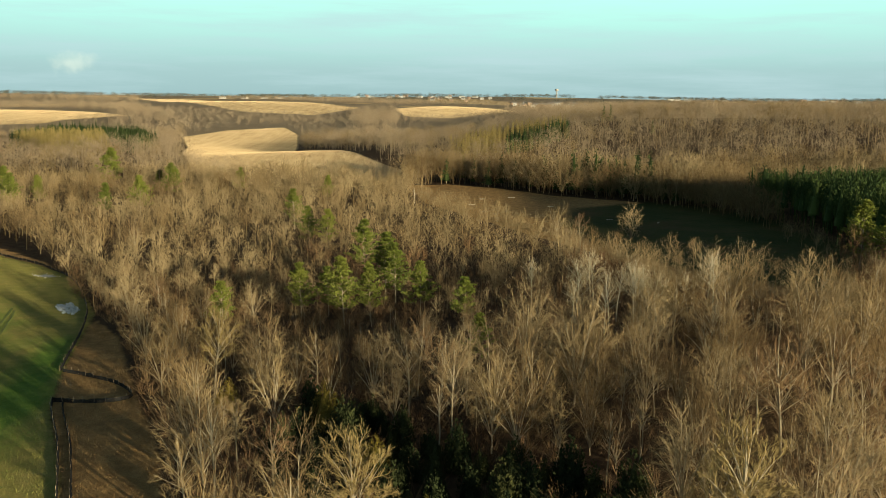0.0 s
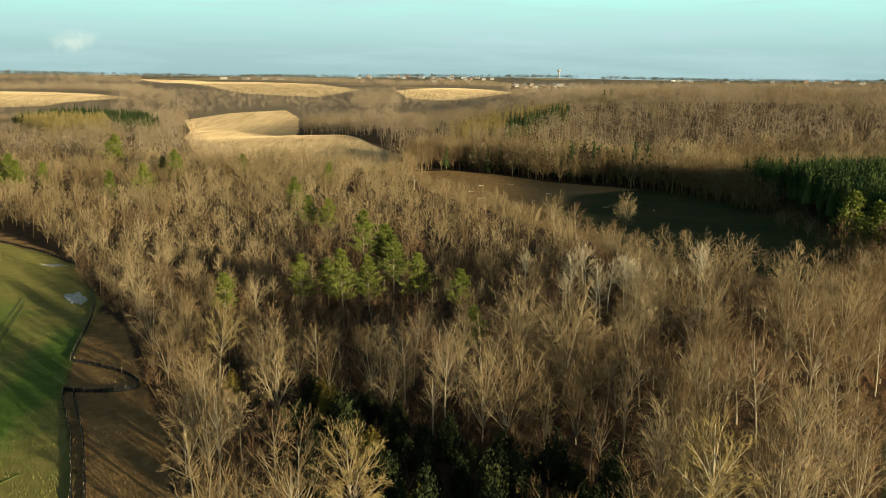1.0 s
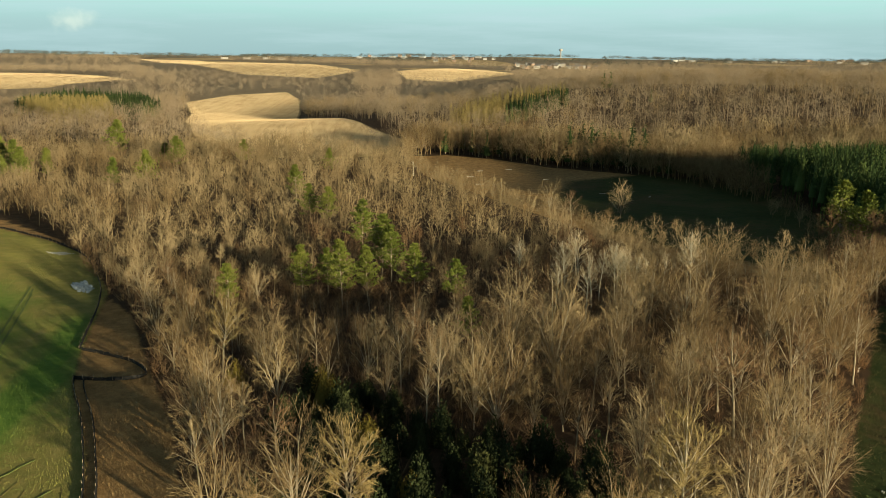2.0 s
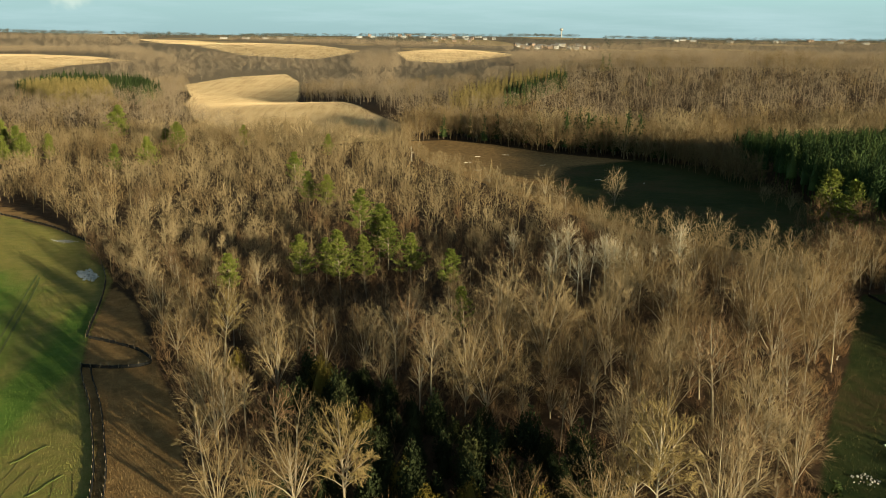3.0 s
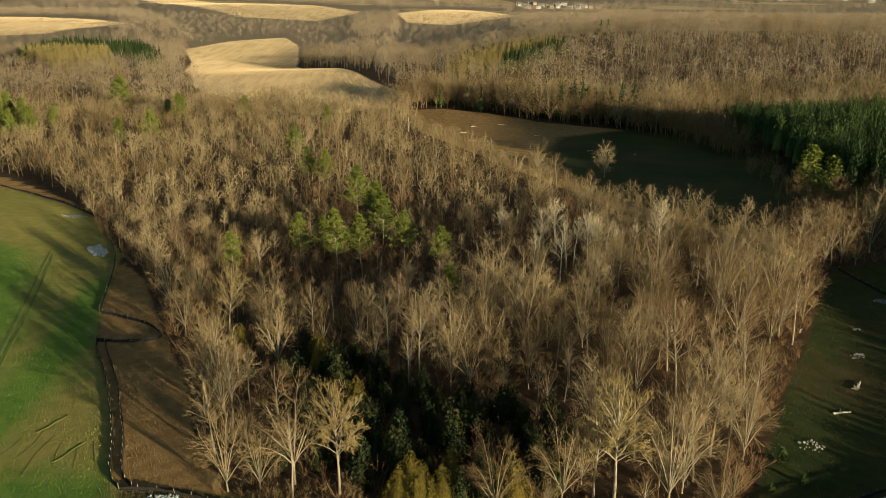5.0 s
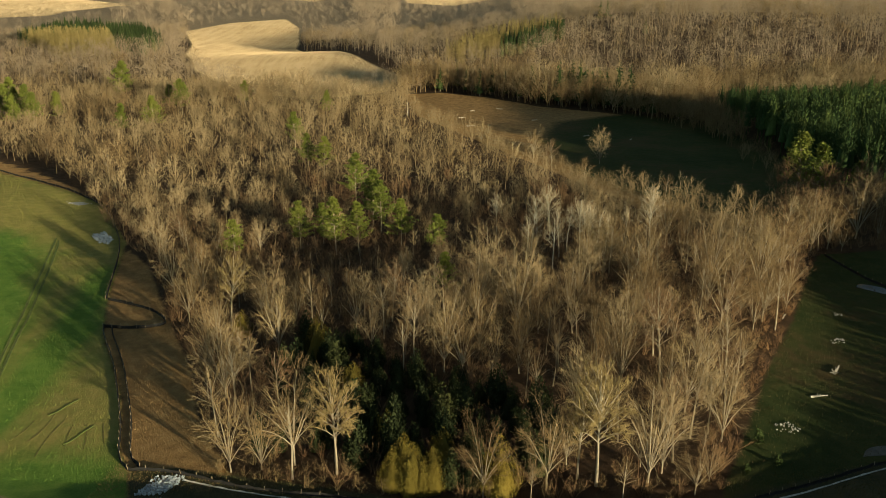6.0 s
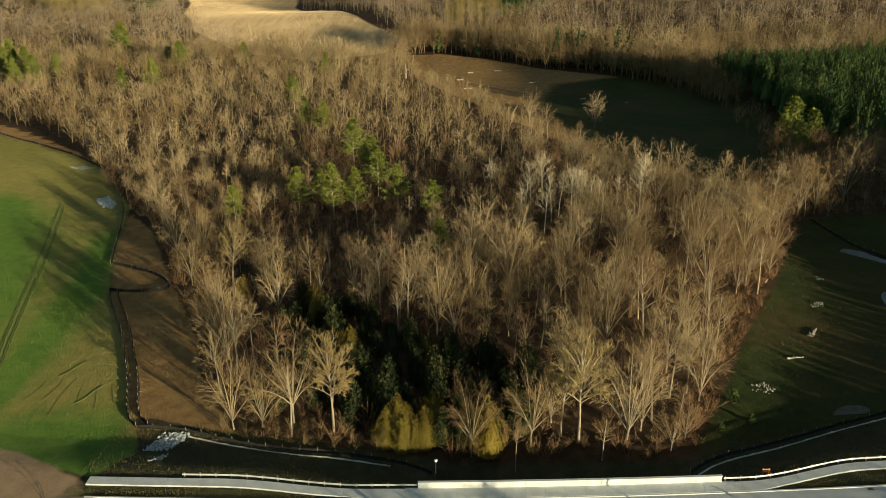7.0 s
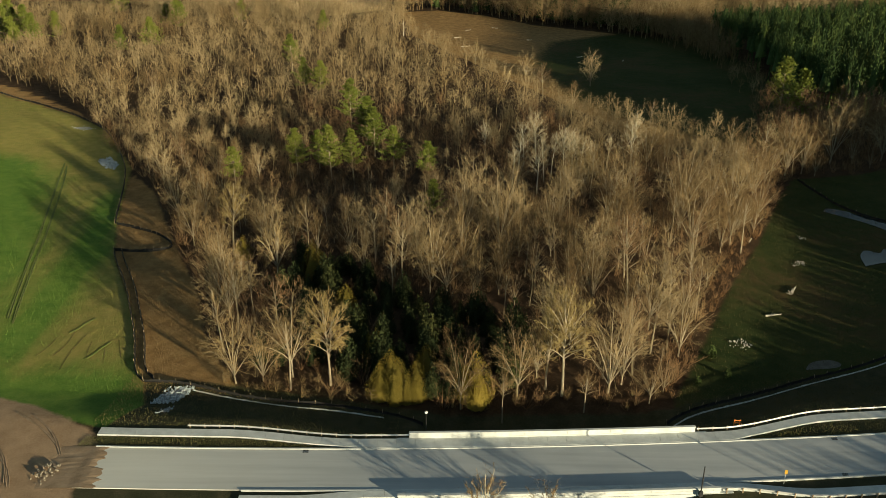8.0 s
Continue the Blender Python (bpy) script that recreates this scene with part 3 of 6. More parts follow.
def cedar_tree(seed, height, wide, fine=1.0):
    """A dense cedar: short boughs of scale leaves right down to the ground."""
    rng = np.random.RandomState(seed)
    trunk, crown = Mass(), Mass()
    tops = [(0.0, 0.0, height, wide)]
    for k in range(rng.randint(2, 5)):
        a = rng.uniform(0, 6.28)
        tops.append((wide * 0.55 * math.cos(a), wide * 0.55 * math.sin(a), height * rng.uniform(0.6, 0.85), wide * rng.uniform(0.55, 0.75)))
    for tx, ty, h, w in tops:
        trunk.chain(bough(rng, (tx * 0.3, ty * 0.3, -0.2), (tx, ty, h * 1.6), h * 0.5, 2, 0.1, 0.03), np.linspace(0.16, 0.06, 3), 4)
        crown.spikes(np.array([[tx * 0.8, ty * 0.8, h * 0.03]]), np.array([[tx, ty, h * 0.84]]), w * 0.66, 7)
        m = int(640 * fine * h * w / (height * wide))
        s = 1 - np.sqrt(rng.uniform(0.0, 1, m)) * 0.97
        lump = 1 + 0.22 * np.sin(s * 21 + rng.uniform(0, 6, 1)) * rng.uniform(0.3, 1, m)
        r = w * np.minimum((1 - s) ** 0.75 * 1.05, 0.55 + 3 * s) * np.where(rng.uniform(0, 1, m) < 0.72, rng.uniform(0.82, 1.08, m), rng.uniform(0.35, 0.8, m)) * lump
        a = rng.uniform(0, 6.28, m)
        p = np.stack([tx + r * np.cos(a), ty + r * np.sin(a), 0.25 + s * h * 0.96], 1)
        out = np.stack([np.cos(a), np.sin(a), 0.35 + 0 * a], 1)
        way = out * 0.45 + np.array([0, 0, 0.9]) + rng.normal(0, 0.38, (m, 3))
        size = rng.uniform(0.28, 0.55, m) * (0.7 + 0.04 * height) / math.sqrt(fine)
        crown.sprays(p, way, size, size * 0.30, rng, out)
    return trunk.arrays(), crown.arrays()


def white_pine(seed, height, fine=1.0, reach_share=0.31, tiers=11):
    """A white pine: open, uneven tiers of long level limbs that end in flat plumes of needles."""
    rng = np.random.RandomState(seed)
    trunk, crown = Mass(), Mass()
    pts = bough(rng, (0, 0, -0.3), (0, 0, 1), height, 6, 0.3, 0.03)
    trunk.chain(pts, np.linspace(height * 0.014, 0.04, 7), 5)
    P, W = [], []
    for k in range(tiers):
        at = 0.26 + 0.72 * (k / (tiers - 1)) ** 0.95
        o, d = on_line(pts, min(at, 0.99))
        reach = height * reach_share * min(1.0, (1.05 - at) * 1.5) * rng.uniform(0.75, 1.2)
        for j in range(rng.randint(4, 7)):
            limb = bough(rng, o + rng.normal(0, 0.2, 3), tilt(rng, rng.uniform(1.05, 1.5), j * 1.2 + k * 0.8 + rng.uniform(-0.4, 0.4)), reach * rng.uniform(0.55, 1.2), 3, 0.09, 0.10)
            trunk.chain(limb, np.array([0.07, 0.05, 0.032, 0.015]), 3)
            for at_limb in (0.42, 0.62, 0.82, 1.0):
                q, dd = on_line(limb, at_limb - rng.uniform(0, 0.1))
                m = int(9 * fine) + 1
                spread = rng.normal(0, 1, (m, 3)) * np.array([0.85, 0.85, 0.18])
                P.append(q + spread * 0.35)
                W.append(dd * 0.5 + spread * 0.8 + np.array([0, 0, 0.34]))
    m = int(26 * fine)
    q = np.array([on_line(pts, u)[0] for u in rng.uniform(0.86, 1.0, m)])
    P.append(q)
    W.append(rng.normal(0, 0.6, (m, 3)) + np.array([0, 0, 0.8]))
    P, W = np.concatenate(P), np.concatenate(W)
    big = rng.uniform(0.55, 0.95, len(P)) / fine ** 0.4
    crown.sprays(P, W, big, big * 0.20, rng, np.array([[0, 0, 1.0]]) + 0 * P)
    crown.sprays(P, W + rng.normal(0, 0.5, W.shape), big * 0.8, big * 0.16, rng)
    return trunk.arrays(), crown.arrays()


def plantation_pine(seed, height, wide, sprays=240):
    """A close-grown conifer: bare below, with a rounded, ragged crown of upturned needle plumes."""
    rng = np.random.RandomState(seed)
    trunk, crown = Mass(), Mass()
    trunk.spikes(np.array([[0, 0, -0.3]]), np.array([[0, 0, height * 0.98]]), height * 0.012, 4)
    s = 1 - np.sqrt(rng.uniform(0, 1, sprays))
    whorl = rng.randint(0, 9, sprays)
    s = np.clip(0.7 * s + 0.3 * whorl / 9, 0, 1)
    a = rng.uniform(0, 6.28, sprays)
    lump = 1 + 0.28 * np.sin(a * 3 + s * 17 + seed) + 0.15 * np.sin(a * 5 - s * 9)
    r = wide * (1 - s) ** 0.8 * lump * rng.uniform(0.55, 1.05, sprays)
    p = np.stack([r * np.cos(a), r * np.sin(a), height * (0.42 + 0.56 * s)], 1)
    out = np.stack([np.cos(a), np.sin(a), 0.5 + 0 * a], 1)
    way = out * 0.6 + np.array([0, 0, 0.95]) + rng.normal(0, 0.35, (sprays, 3))
    size = rng.uniform(0.55, 1.0, sprays)
    crown.sprays(p, way, size, size * 0.17, rng, out)
    crown.spikes(np.array([[0, 0, height * 0.30]]), np.array([[0, 0, height * 0.92]]), wide * 0.5, 7)
    return trunk.arrays(), crown.arrays()


def spruce_tree(seed, height, wide, fine=1.0, up=0.25, taper=0.8, base=0.16, leaf=1.0):
    """A narrow plantation conifer in drooping tiers."""
    rng = np.random.RandomState(seed)
    trunk, crown = Mass(), Mass()
    trunk.spikes(np.array([[0, 0, -0.3]]), np.array([[0, 0, height]]), height * 0.012, 4)
    tiers = int(13 * fine) + 3
    P, W, L = [], [], []
    for k in range(tiers):
        at = base + (0.98 - base) * k / (tiers - 1)
        reach = wide * (1 - at) ** taper * rng.uniform(0.8, 1.15) + 0.25
        for j in range(max(3, int(8 * (1 - at) * fine ** 0.5 + 3))):
            a = rng.uniform(0, 6.28)
            o = np.array([0, 0, at * height + rng.normal(0, 0.3)])
            w = np.array([math.cos(a), math.sin(a), rng.uniform(-0.35, 0.25)])
            for f0 in (0.25, 0.62):
                P.append(o + w * reach * f0)
                W.append(w + rng.normal(0, 0.25, 3) + np.array([0, 0, up]))
                L.append(reach * rng.uniform(0.3, 0.6) + 0.25)
    L = np.array(L)
    crown.sprays(np.array(P), np.array(W), L * leaf, (L * 0.24 + 0.07) * leaf, rng)
    # dense inner needles
    crown.spikes(np.array([[0, 0, height * 0.10]]), np.array([[0, 0, height * 0.93]]), wide * 0.62, 7)
    return trunk.arrays(), crown.arrays()


def larch_tree(seed, height, fine=1.0):
    """A leafless larch: a spire of fine straw-coloured twigs."""
    rng = np.random.RandomState(seed)
    trunk, crown = Mass(), Mass()
    trunk.spikes(np.array([[0, 0, -0.3]]), np.array([[0, 0, height]]), height * 0.012, 3)
    m = int(150 * fine)
    at = rng.uniform(0.15, 0.98, m)
    a = rng.uniform(0, 6.28, m)
    reach = height * 0.20 * (1 - at) ** 0.8 + 0.5
    p = np.stack([0 * a, 0 * a, at * height], 1)
    q = p + np.stack([reach * np.cos(a), reach * np.sin(a), reach * rng.uniform(0.0, 0.7, m)], 1)
    crown.slivers(p, q, 0.16, rng)
    return trunk.arrays(), crown.arrays()


def joined(shape):
    (v1, t1), (v2, t2) = shape
    return np.concatenate([v1, v2]), np.concatenate([t1, t2 + len(v1)])


def plant_thing(name, shape, bark, leaf, label, category, group):
    """One plant: an empty at its foot with its trunk and crown."""
    root = new(name)
    root.empty_display_size = 0.3
    for part_name, (v, t), m in (("trunk", shape[0], bark), ("crown", shape[1], leaf)):
        ob = new(part_name, make_mesh(part_name, v, t, m))
        ob.parent = root
    return tagged(root, label, category, group)


def scatter_stuff(name, shapes, spots, material, label, category, smooth=False):
    """Many plants joined into one object: spots are x, y, z, scale, turn, tint."""
    V, T, C, n = [], [], [], 0
    for k, (x, y, z, s, a, c) in enumerate(spots):
        v, t = shapes[k % len(shapes)]
        ca, sa = math.cos(a) * s, math.sin(a) * s
        V.append(np.stack([v[:, 0] * ca - v[:, 1] * sa + x, v[:, 0] * sa + v[:, 1] * ca + y, v[:, 2] * s + z], 1).astype(np.float32))
        T.append(t + n)
        C.append(np.full(len(v), c, np.float32))
        n += len(v)
    if not V:
        return None
    me = make_mesh(name, np.concatenate(V), np.concatenate(T), material, smooth=smooth, tint=np.concatenate(C))
    return tagged(new(name, me), label, category, kind="stuff")


# ---- the woods ----
rng = np.random.RandomState(7)
PLANTATION = [(146, 288), (178, 260), (330, 280), (330, 480), (172, 440), (153, 418), (143, 398), (152, 365)]
LARCH_W = [(-348, 742), (-400, 800), (-405, 880), (-330, 845), (-278, 725), (-294, 700), (-315, 690)]
PINES_W = [(-383, 785), (-400, 800), (-405, 880), (-330, 845), (-285, 745), (-250, 715), (-262, 800), (-340, 960), (-440, 1000), (-430, 880)]
LARCH_E = [(4, 658), (52, 780), (113, 817), (115, 785), (92, 765), (52, 693), (44, 645), (10, 622)]
PINES_E = [(52, 693), (92, 765), (116, 785), (108, 745), (68, 670), (48, 659)]
CEDARS = [(-25, 92), (-21, 106), (-28, 122), (-24, 138), (-12, 138), (0, 122), (22, 112), (34, 96), (20, 84), (2, 83), (-8, 92)]


def spots_in(x0, x1, y0, y1, gap, wide=0.56, right=18.0):
    """Jittered grid of places inside the wedge of land that the walk looks over."""
    gx, gy = np.meshgrid(np.arange(x0, x1, gap), np.arange(y0, y1, gap))
    x = (gx + rng.uniform(-0.46, 0.46, gx.shape) * gap).ravel()
    y = (gy + rng.uniform(-0.46, 0.46, gx.shape) * gap).ravel()
    w = wide * (y + 60)
    k = (x > 6 - w - 12) & (x < 6 + w + right)
    return x[k], y[k]


def wooded(x, y, clear=1.5):
    bare = np.zeros(x.shape, bool)
    bare |= inside(x, y, VERGE) > -clear * 1.5
    for p in (GLADE, DALE, ROADSIDE, *CROFTS):
        bare |= inside(x, y, p) > -clear
    return ~bare


def patch_noise(x, y, s, o):
    return np.array([noise.noise((a * s, b * s, o)) for a, b in zip(x, y)])


def lay(x, y, lo, hi):
    """Rows of place, size, turn and tint for scatter_stuff."""
    m = len(x)
    ridge = ease((y - 1500) / 1500) * 7 * np.sin(x * 0.0023 + 1.0) * np.sin(y * 0.0019)
    return np.stack([x, y, land(x, y) + ridge, rng.uniform(lo, hi, m), rng.uniform(0, 6.28, m), rng.uniform(0, 1, m)], 1)


def young(x, y):
    """Share of full height: young growth stands before the far fields."""
    low = np.zeros(x.shape, bool)
    for f in np.linspace(1.0, 1.75, 9):
        for p in (FAR_CROFT, MID_CROFT, WEST_CROFT):
            low |= inside(x * f, y * f, p) > 0
    return np.where(low, 0.5, 1.0)


def put_things(proto_list, rows):
    """Single plants, copied from the prototypes; each prototype stands at its first spot."""
    used = set()
    for k, (x, y, z, s, a, c) in enumerate(rows):
        ob = proto_list[k % len(proto_list)]
        m = pose(x, y, z, 0, 0, math.degrees(a)) @ Matrix.Diagonal((s, s, s * (0.92 + 0.16 * c), 1))
        if id(ob) in used:
            copy_thing(ob, m)
        else:
            used.add(id(ob))
            ob.matrix_basis = m


BROAD = dict(fork=0.22, wide=0.40, low=0.12)
FAN = dict(fork=0.12, wide=0.36, low=0.10)
OVAL = dict(fork=0.24, wide=0.27, low=0.20, leader=True)
SLIM = dict(fork=0.40, wide=0.16, low=0.36, leader=True)
H = 15.0
broad_near = [bare_tree(11 + k, H, **(BROAD if k % 2 else FAN), limbs=11, kids=(6, 5, 5), thick=1.25, haze=(300, 0.019, 0.75)) for k in range(5)]
oval_near = [bare_tree(21 + k, H, **(OVAL if k < 4 else FAN), limbs=14, kids=(5, 4, 5), thick=1.2, haze=(240, 0.019, 0.75)) for k in range(5)]
slim_near = [bare_tree(31 + k, H, **SLIM, limbs=14, kids=(3, 4, 5), thick=1.2) for k in range(4)]
rest_near = [joined(bare_tree(41 + k, H, **(BROAD, OVAL, FAN, BROAD, SLIM)[k], limbs=9, kids=(5, 4, 4), thick=1.7, detail=1, haze=(170, 0.030, 0.85))) for k in range(5)]
wood_mid = [joined(bare_tree(51 + k, H, **(BROAD, FAN, OVAL, BROAD, FAN)[k], limbs=7, kids=(4, 3, 2), thick=2.6, detail=0, haze=(180, 0.052, 0.95))) for k in range(5)]
wood_far = [joined(puff_tree(81 + k, H, 0.58, (0.40, 0.33, 0.44, 0.36)[k], 0.42, 190, 0.075, 1.3, 5)) for k in range(4)]
wood_remote = [joined(puff_tree(91 + k, H, 0.56, 0.48, 0.42, 60, 0.20, 2.0, 2)) for k in range(4)]
wood_last = [joined(puff_tree(96 + k, H, 0.58, 0.75, 0.42, 20, 1.1, 3.4, 0)) for k in range(3)]
brush_near = [joined(brush_plant(71 + k, 5.0, 1.5, flat=True)) for k in range(4)]
pine_near = [white_pine(101 + k, 17.0, 1.0, 0.36) for k in range(4)]
cedar_near = [cedar_tree(111 + k, 9.0, 3.6, 3.6) for k in range(3)]
cedar_back = [cedar_tree(115 + k, 9.0, 2.6, 0.8) for k in range(4)]
gold_near = [bare_tree(171 + k, H, 0.2, 0.24, 0.14, True, limbs=20, kids=(6, 5, 7), thick=1.3) for k in range(2)]
spruce_mid = [joined(plantation_pine(121 + k, 19.0, 2.9, 260)) for k in range(5)]
spruce_far = [joined(spruce_tree(126 + k, 17.0, 3.2, 0.3)) for k in range(3)]
pine_mid = [white_pine(131 + k, 16.0, 0.6) for k in range(3)]
larch_far = [joined(larch_tree(141 + k, 17.0, 0.6)) for k in range(3)]

# trees that stand out by themselves: shape, place, height
BIG = [("broad", -26.2, 88, 18), ("slim", -15.9, 86, 15.5), ("gold", -9, 87.7, 20.5), ("broad", 14.3, 81.5, 15.5), ("gold", 29.5, 87, 16.5), ("gold", 32.2, 85, 17), ("slim", 21.4, 79, 10),
       ("oval", 35.6, 81, 10), ("broad", 40.5, 86, 21), ("broad", 47.2, 83, 9.5), ("gold", -40, 146, 17), ("broad", -54, 173, 14.5), ("broad", 26, 139, 15), ("broad", 8, 125, 14.5),
       ("oval", 46, 92, 18), ("oval", 51, 100, 17), ("broad", -33, 113, 14), ("oval", -31, 99, 15), ("broad", 57, 110, 16), ("broad", -160, 322, 15), ("broad", -126, 300, 15), ("oval", -108, 299, 14), ("oval", -116, 306, 13), ("broad", 45, 330, 15), ("broad", 72, 322, 12), ("broad", 36, 322, 13), ("oval", 50, 303, 13), ("broad", 60, 286, 12), ("oval", 27, 348, 12), ("broad", 24, 366, 11), ("oval", 84, 258, 11)]
PALE = [(29, 194), (36, 188), (48, 213), (61, 208), (38, 220), (35, 210), (43, 204), (45, 196), (50, 198), (22, 216), (72, 223), (56, 172), (39, 199), (47, 207), (31, 203), (54, 204), (68, 203), (41, 213)]


def apart(x, y, others, gap):
    k = np.ones(len(x), bool)
    for o in others:
        k &= np.hypot(x - o[0], y - o[1]) > gap
    return k


def ground_at(px, py):
    return float(land(np.array(float(px)), np.array(float(py))))


singles = [(b[1], b[2]) for b in BIG] + PALE
PINES = [(-23, 199, 17), (-23, 255, 18), (-15, 228, 18), (-60, 348, 17), (-47, 304, 16), (-40, 298, 15), (-5, 208, 14), (-34, 204, 15), (-17, 203, 15), (-12, 222, 16), (6, 198, 12), (8, 167, 12),
         (-58, 436, 15), (-110, 470, 15), (-50, 192, 12), (-28, 209, 13)]
# golden cedars: place, size, turn, tint
GOLD_CEDARS = [(0.3, 84.0, 0.80, 0.4, 0.4), (3.4, 83.6, 0.92, 1.4, 0.8), (6.6, 84.4, 0.85, 3.0, 0.4), (1.8, 87.5, 1.10, 2.2, 0.6), (17, 83.2, 1.15, 0.3, 0.7), (-1.5, 97.0, 0.9, 1.0, 0.5), (8.0, 92.0, 0.9, 2.0, 0.5), (-18.4, 132.0, 1.1, 2.6, 0.6), (-9.0, 114.0, 1.0, 0.7, 0.5), (-36.5, 142.0, 0.9, 1.9, 0.5)]
# near grove, up to 260 m
x, y = spots_in(-200, 190, 84, 262, 6.8)
k = wooded(x, y) & (inside(x, y, CEDARS) < 0.5) & apart(x, y, singles, 3.2) & apart(x, y, GOLD_CEDARS, 4.5) & apart(x, y, [p[:2] for p in PINES], 4.6)
x, y = x[k], y[k]
order = np.argsort(y - 0.2 * np.abs(x), kind="stable")
x, y = x[order], y[order]
pick = rng.uniform(0, 1, len(x)) + 0.35 * patch_noise(x, y, 0.03, 3.0)
lowland = 0.24 * knoll(x, y, -18, 196, 34, 42) + 0.22 * knoll(x, y, -28, 165, 26, 30) + 0.30 * ease((y - 150) / 40) * ease((60 - x) / 40)
rows = lay(x, y, 0.66, 1.2)
rows[:, 3] *= (1 - lowland) * (1 + 0.12 * patch_noise(x, y, 0.05, 9.0))
first = rows[:300]
pick0 = pick[:300]
spare = [(px, py, ground_at(px, py), h / H, 2.1 * k, 0.5) for k, (s, px, py, h) in enumerate(BIG)]
by_shape = {s: [r for r, b in zip(spare, BIG) if b[0] == s] for s in ("broad", "oval", "slim", "gold")}
put_things([plant_thing("bare_broad_tree", s, BARK_GREY, TWIG_STRAW if k == 2 else TWIG_TAN, "leafless tree with a wide rounded crown of grey-brown twigs", "tree", "bare trees of the grove") for k, s in enumerate(broad_near)], by_shape["broad"] + list(first[pick0 > 0.46]))
put_things([plant_thing("bare_tree", s, BARK_GREY, (TWIG_TAN, TWIG_RED, TWIG_STRAW, TWIG_TAN, TWIG_RED)[k], "leafless woodland tree with an oval brown crown", "tree", "bare trees of the grove") for k, s in enumerate(oval_near)], by_shape["oval"] + list(first[(pick0 <= 0.46) & (pick0 > 0.10)]))
put_things([plant_thing("bare_slender_tree", s, BARK_GREY, TWIG_TAN, "tall slender leafless tree with short brown boughs", "tree", "bare trees of the grove") for s in slim_near], by_shape["slim"] + list(first[pick0 <= 0.10]))
put_things([plant_thing("golden_bare_tree", s, BARK_GREY, TWIG_GOLD, "leafless tree with straw-gold twigs", "tree", "bare trees of the grove") for s in gold_near], by_shape["gold"])
late = rows[300:]
ruddy = (patch_noise(late[:, 0], late[:, 1], 0.02, 5.0) + 0.003 * (late[:, 0] - 20)) > 0.12
scatter_stuff("ruddy_grove", rest_near, late[ruddy], TWIG_RED, "leafless reddish-brown woodland trees in the grove", "woodland")
scatter_stuff("bare_grove", rest_near, late[~ruddy], TWIG_STRAW, "leafless brown woodland trees behind the grove's edge", "woodland")
put_things([plant_thing("pale_aspen", s, BARK_PALE, TWIG_PALE, "pale leafless aspen with whitish stem and twigs", "tree", "pale aspens") for s in (slim_near[1], oval_near[0], oval_near[2])],
           [(px + rng.uniform(-2, 2), py + rng.uniform(-3, 3), ground_at(px, py), rng.uniform(0.9, 1.2), px, 0.5) for px, py in PALE])
x, y = spots_in(-200, 190, 82, 262, 5.6)
k = wooded(x, y, 0.3)
scatter_stuff("thicket", brush_near, lay(x[k], y[k], 0.5, 1.2), TWIG_RED, "reddish brown leafless thicket under the trees", "shrubs")

# head-high saplings fill the middle of the grove
x, y = spots_in(-120, 150, 112, 262, 4.6)
k = wooded(x, y, 1.0) & (inside(x, y, CEDARS) < 1.0) & ((x < 18) | (y > 158))
scatter_stuff("sapling_thicket", brush_near, lay(x[k], y[k], 0.6, 1.25), TWIG_RUSSET, "russet leafless saplings between the trees", "shrubs")

# low brush at the foot of the grove along the road
x, y = rng.uniform(-30, 50, 150), rng.uniform(81.5, 91, 150)
k = (y > np.interp(x, [-35, 8, 50], [89, 80, 81]) - 1.0) & (y < np.interp(x, [-35, 8, 50], [89, 80, 81]) + 5)
scatter_stuff("road_brush", brush_near, lay(x[k], y[k], 0.25, 0.7), TWIG_TAN, "low grey-brown brush on the bank by the road", "shrubs")

# rusty brush along the grove's sunny east side
EAST = [(51, 84), (58, 97), (74, 129), (89, 155), (107, 191), (115, 203)]
ex, ey = [], []
for (ax, ay), (bx, by) in zip(EAST, EAST[1:]):
    for f in np.arange(0, 1, 1.1 / math.hypot(bx - ax, by - ay)):
        ex.append(ax + (bx - ax) * f - rng.uniform(-0.5, 5.0))
        ey.append(ay + (by - ay) * f + rng.uniform(-0.5, 2.0))
scatter_stuff("rusty_brush", brush_near, lay(np.array(ex), np.array(ey), 0.22, 0.6), TWIG_RUST, "rust-orange leafless brush along the grove's edge", "shrubs")

# middle woods, 262 to 520 m
x, y = spots_in(-420, 330, 236, 520, 7.8)
k = wooded(x, y) & (inside(x, y, PLANTATION) < 0) & apart(x, y, [p[:2] for p in PINES], 4) & ((y > 262) | (x > 140))
x, y = x[k], y[k]
rows = lay(x, y, 0.60, 0.98)
rows[:, 3] *= 1 + 0.5 * knoll(x, y, -110, 468, 90, 48)
rows[:, 3] *= np.where(inside(x, y, [(122, 268), (180, 250), (180, 300), (160, 420), (124, 425)]) > 0, 0.6, 1.0)
rows[:, 3] *= (1 + 0.22 * patch_noise(x, y, 0.02, 9.0)) * (1 + 0.75 * ease((x + 20 - 0.2 * (500 - y)) / 60) * ease((y - 400) / 40))
pick = rng.uniform(0, 1, len(x)) + 0.5 * patch_noise(x, y, 0.015, 4.0)
scatter_stuff("bare_wood", wood_mid, rows[pick < 0.7], TWIG_STRAW, "leafless brown woodland with pale stems", "woodland")
scatter_stuff("brown_wood", wood_mid, rows[pick >= 0.7], TWIG_TAN, "leafless darker brown woodland", "woodland")

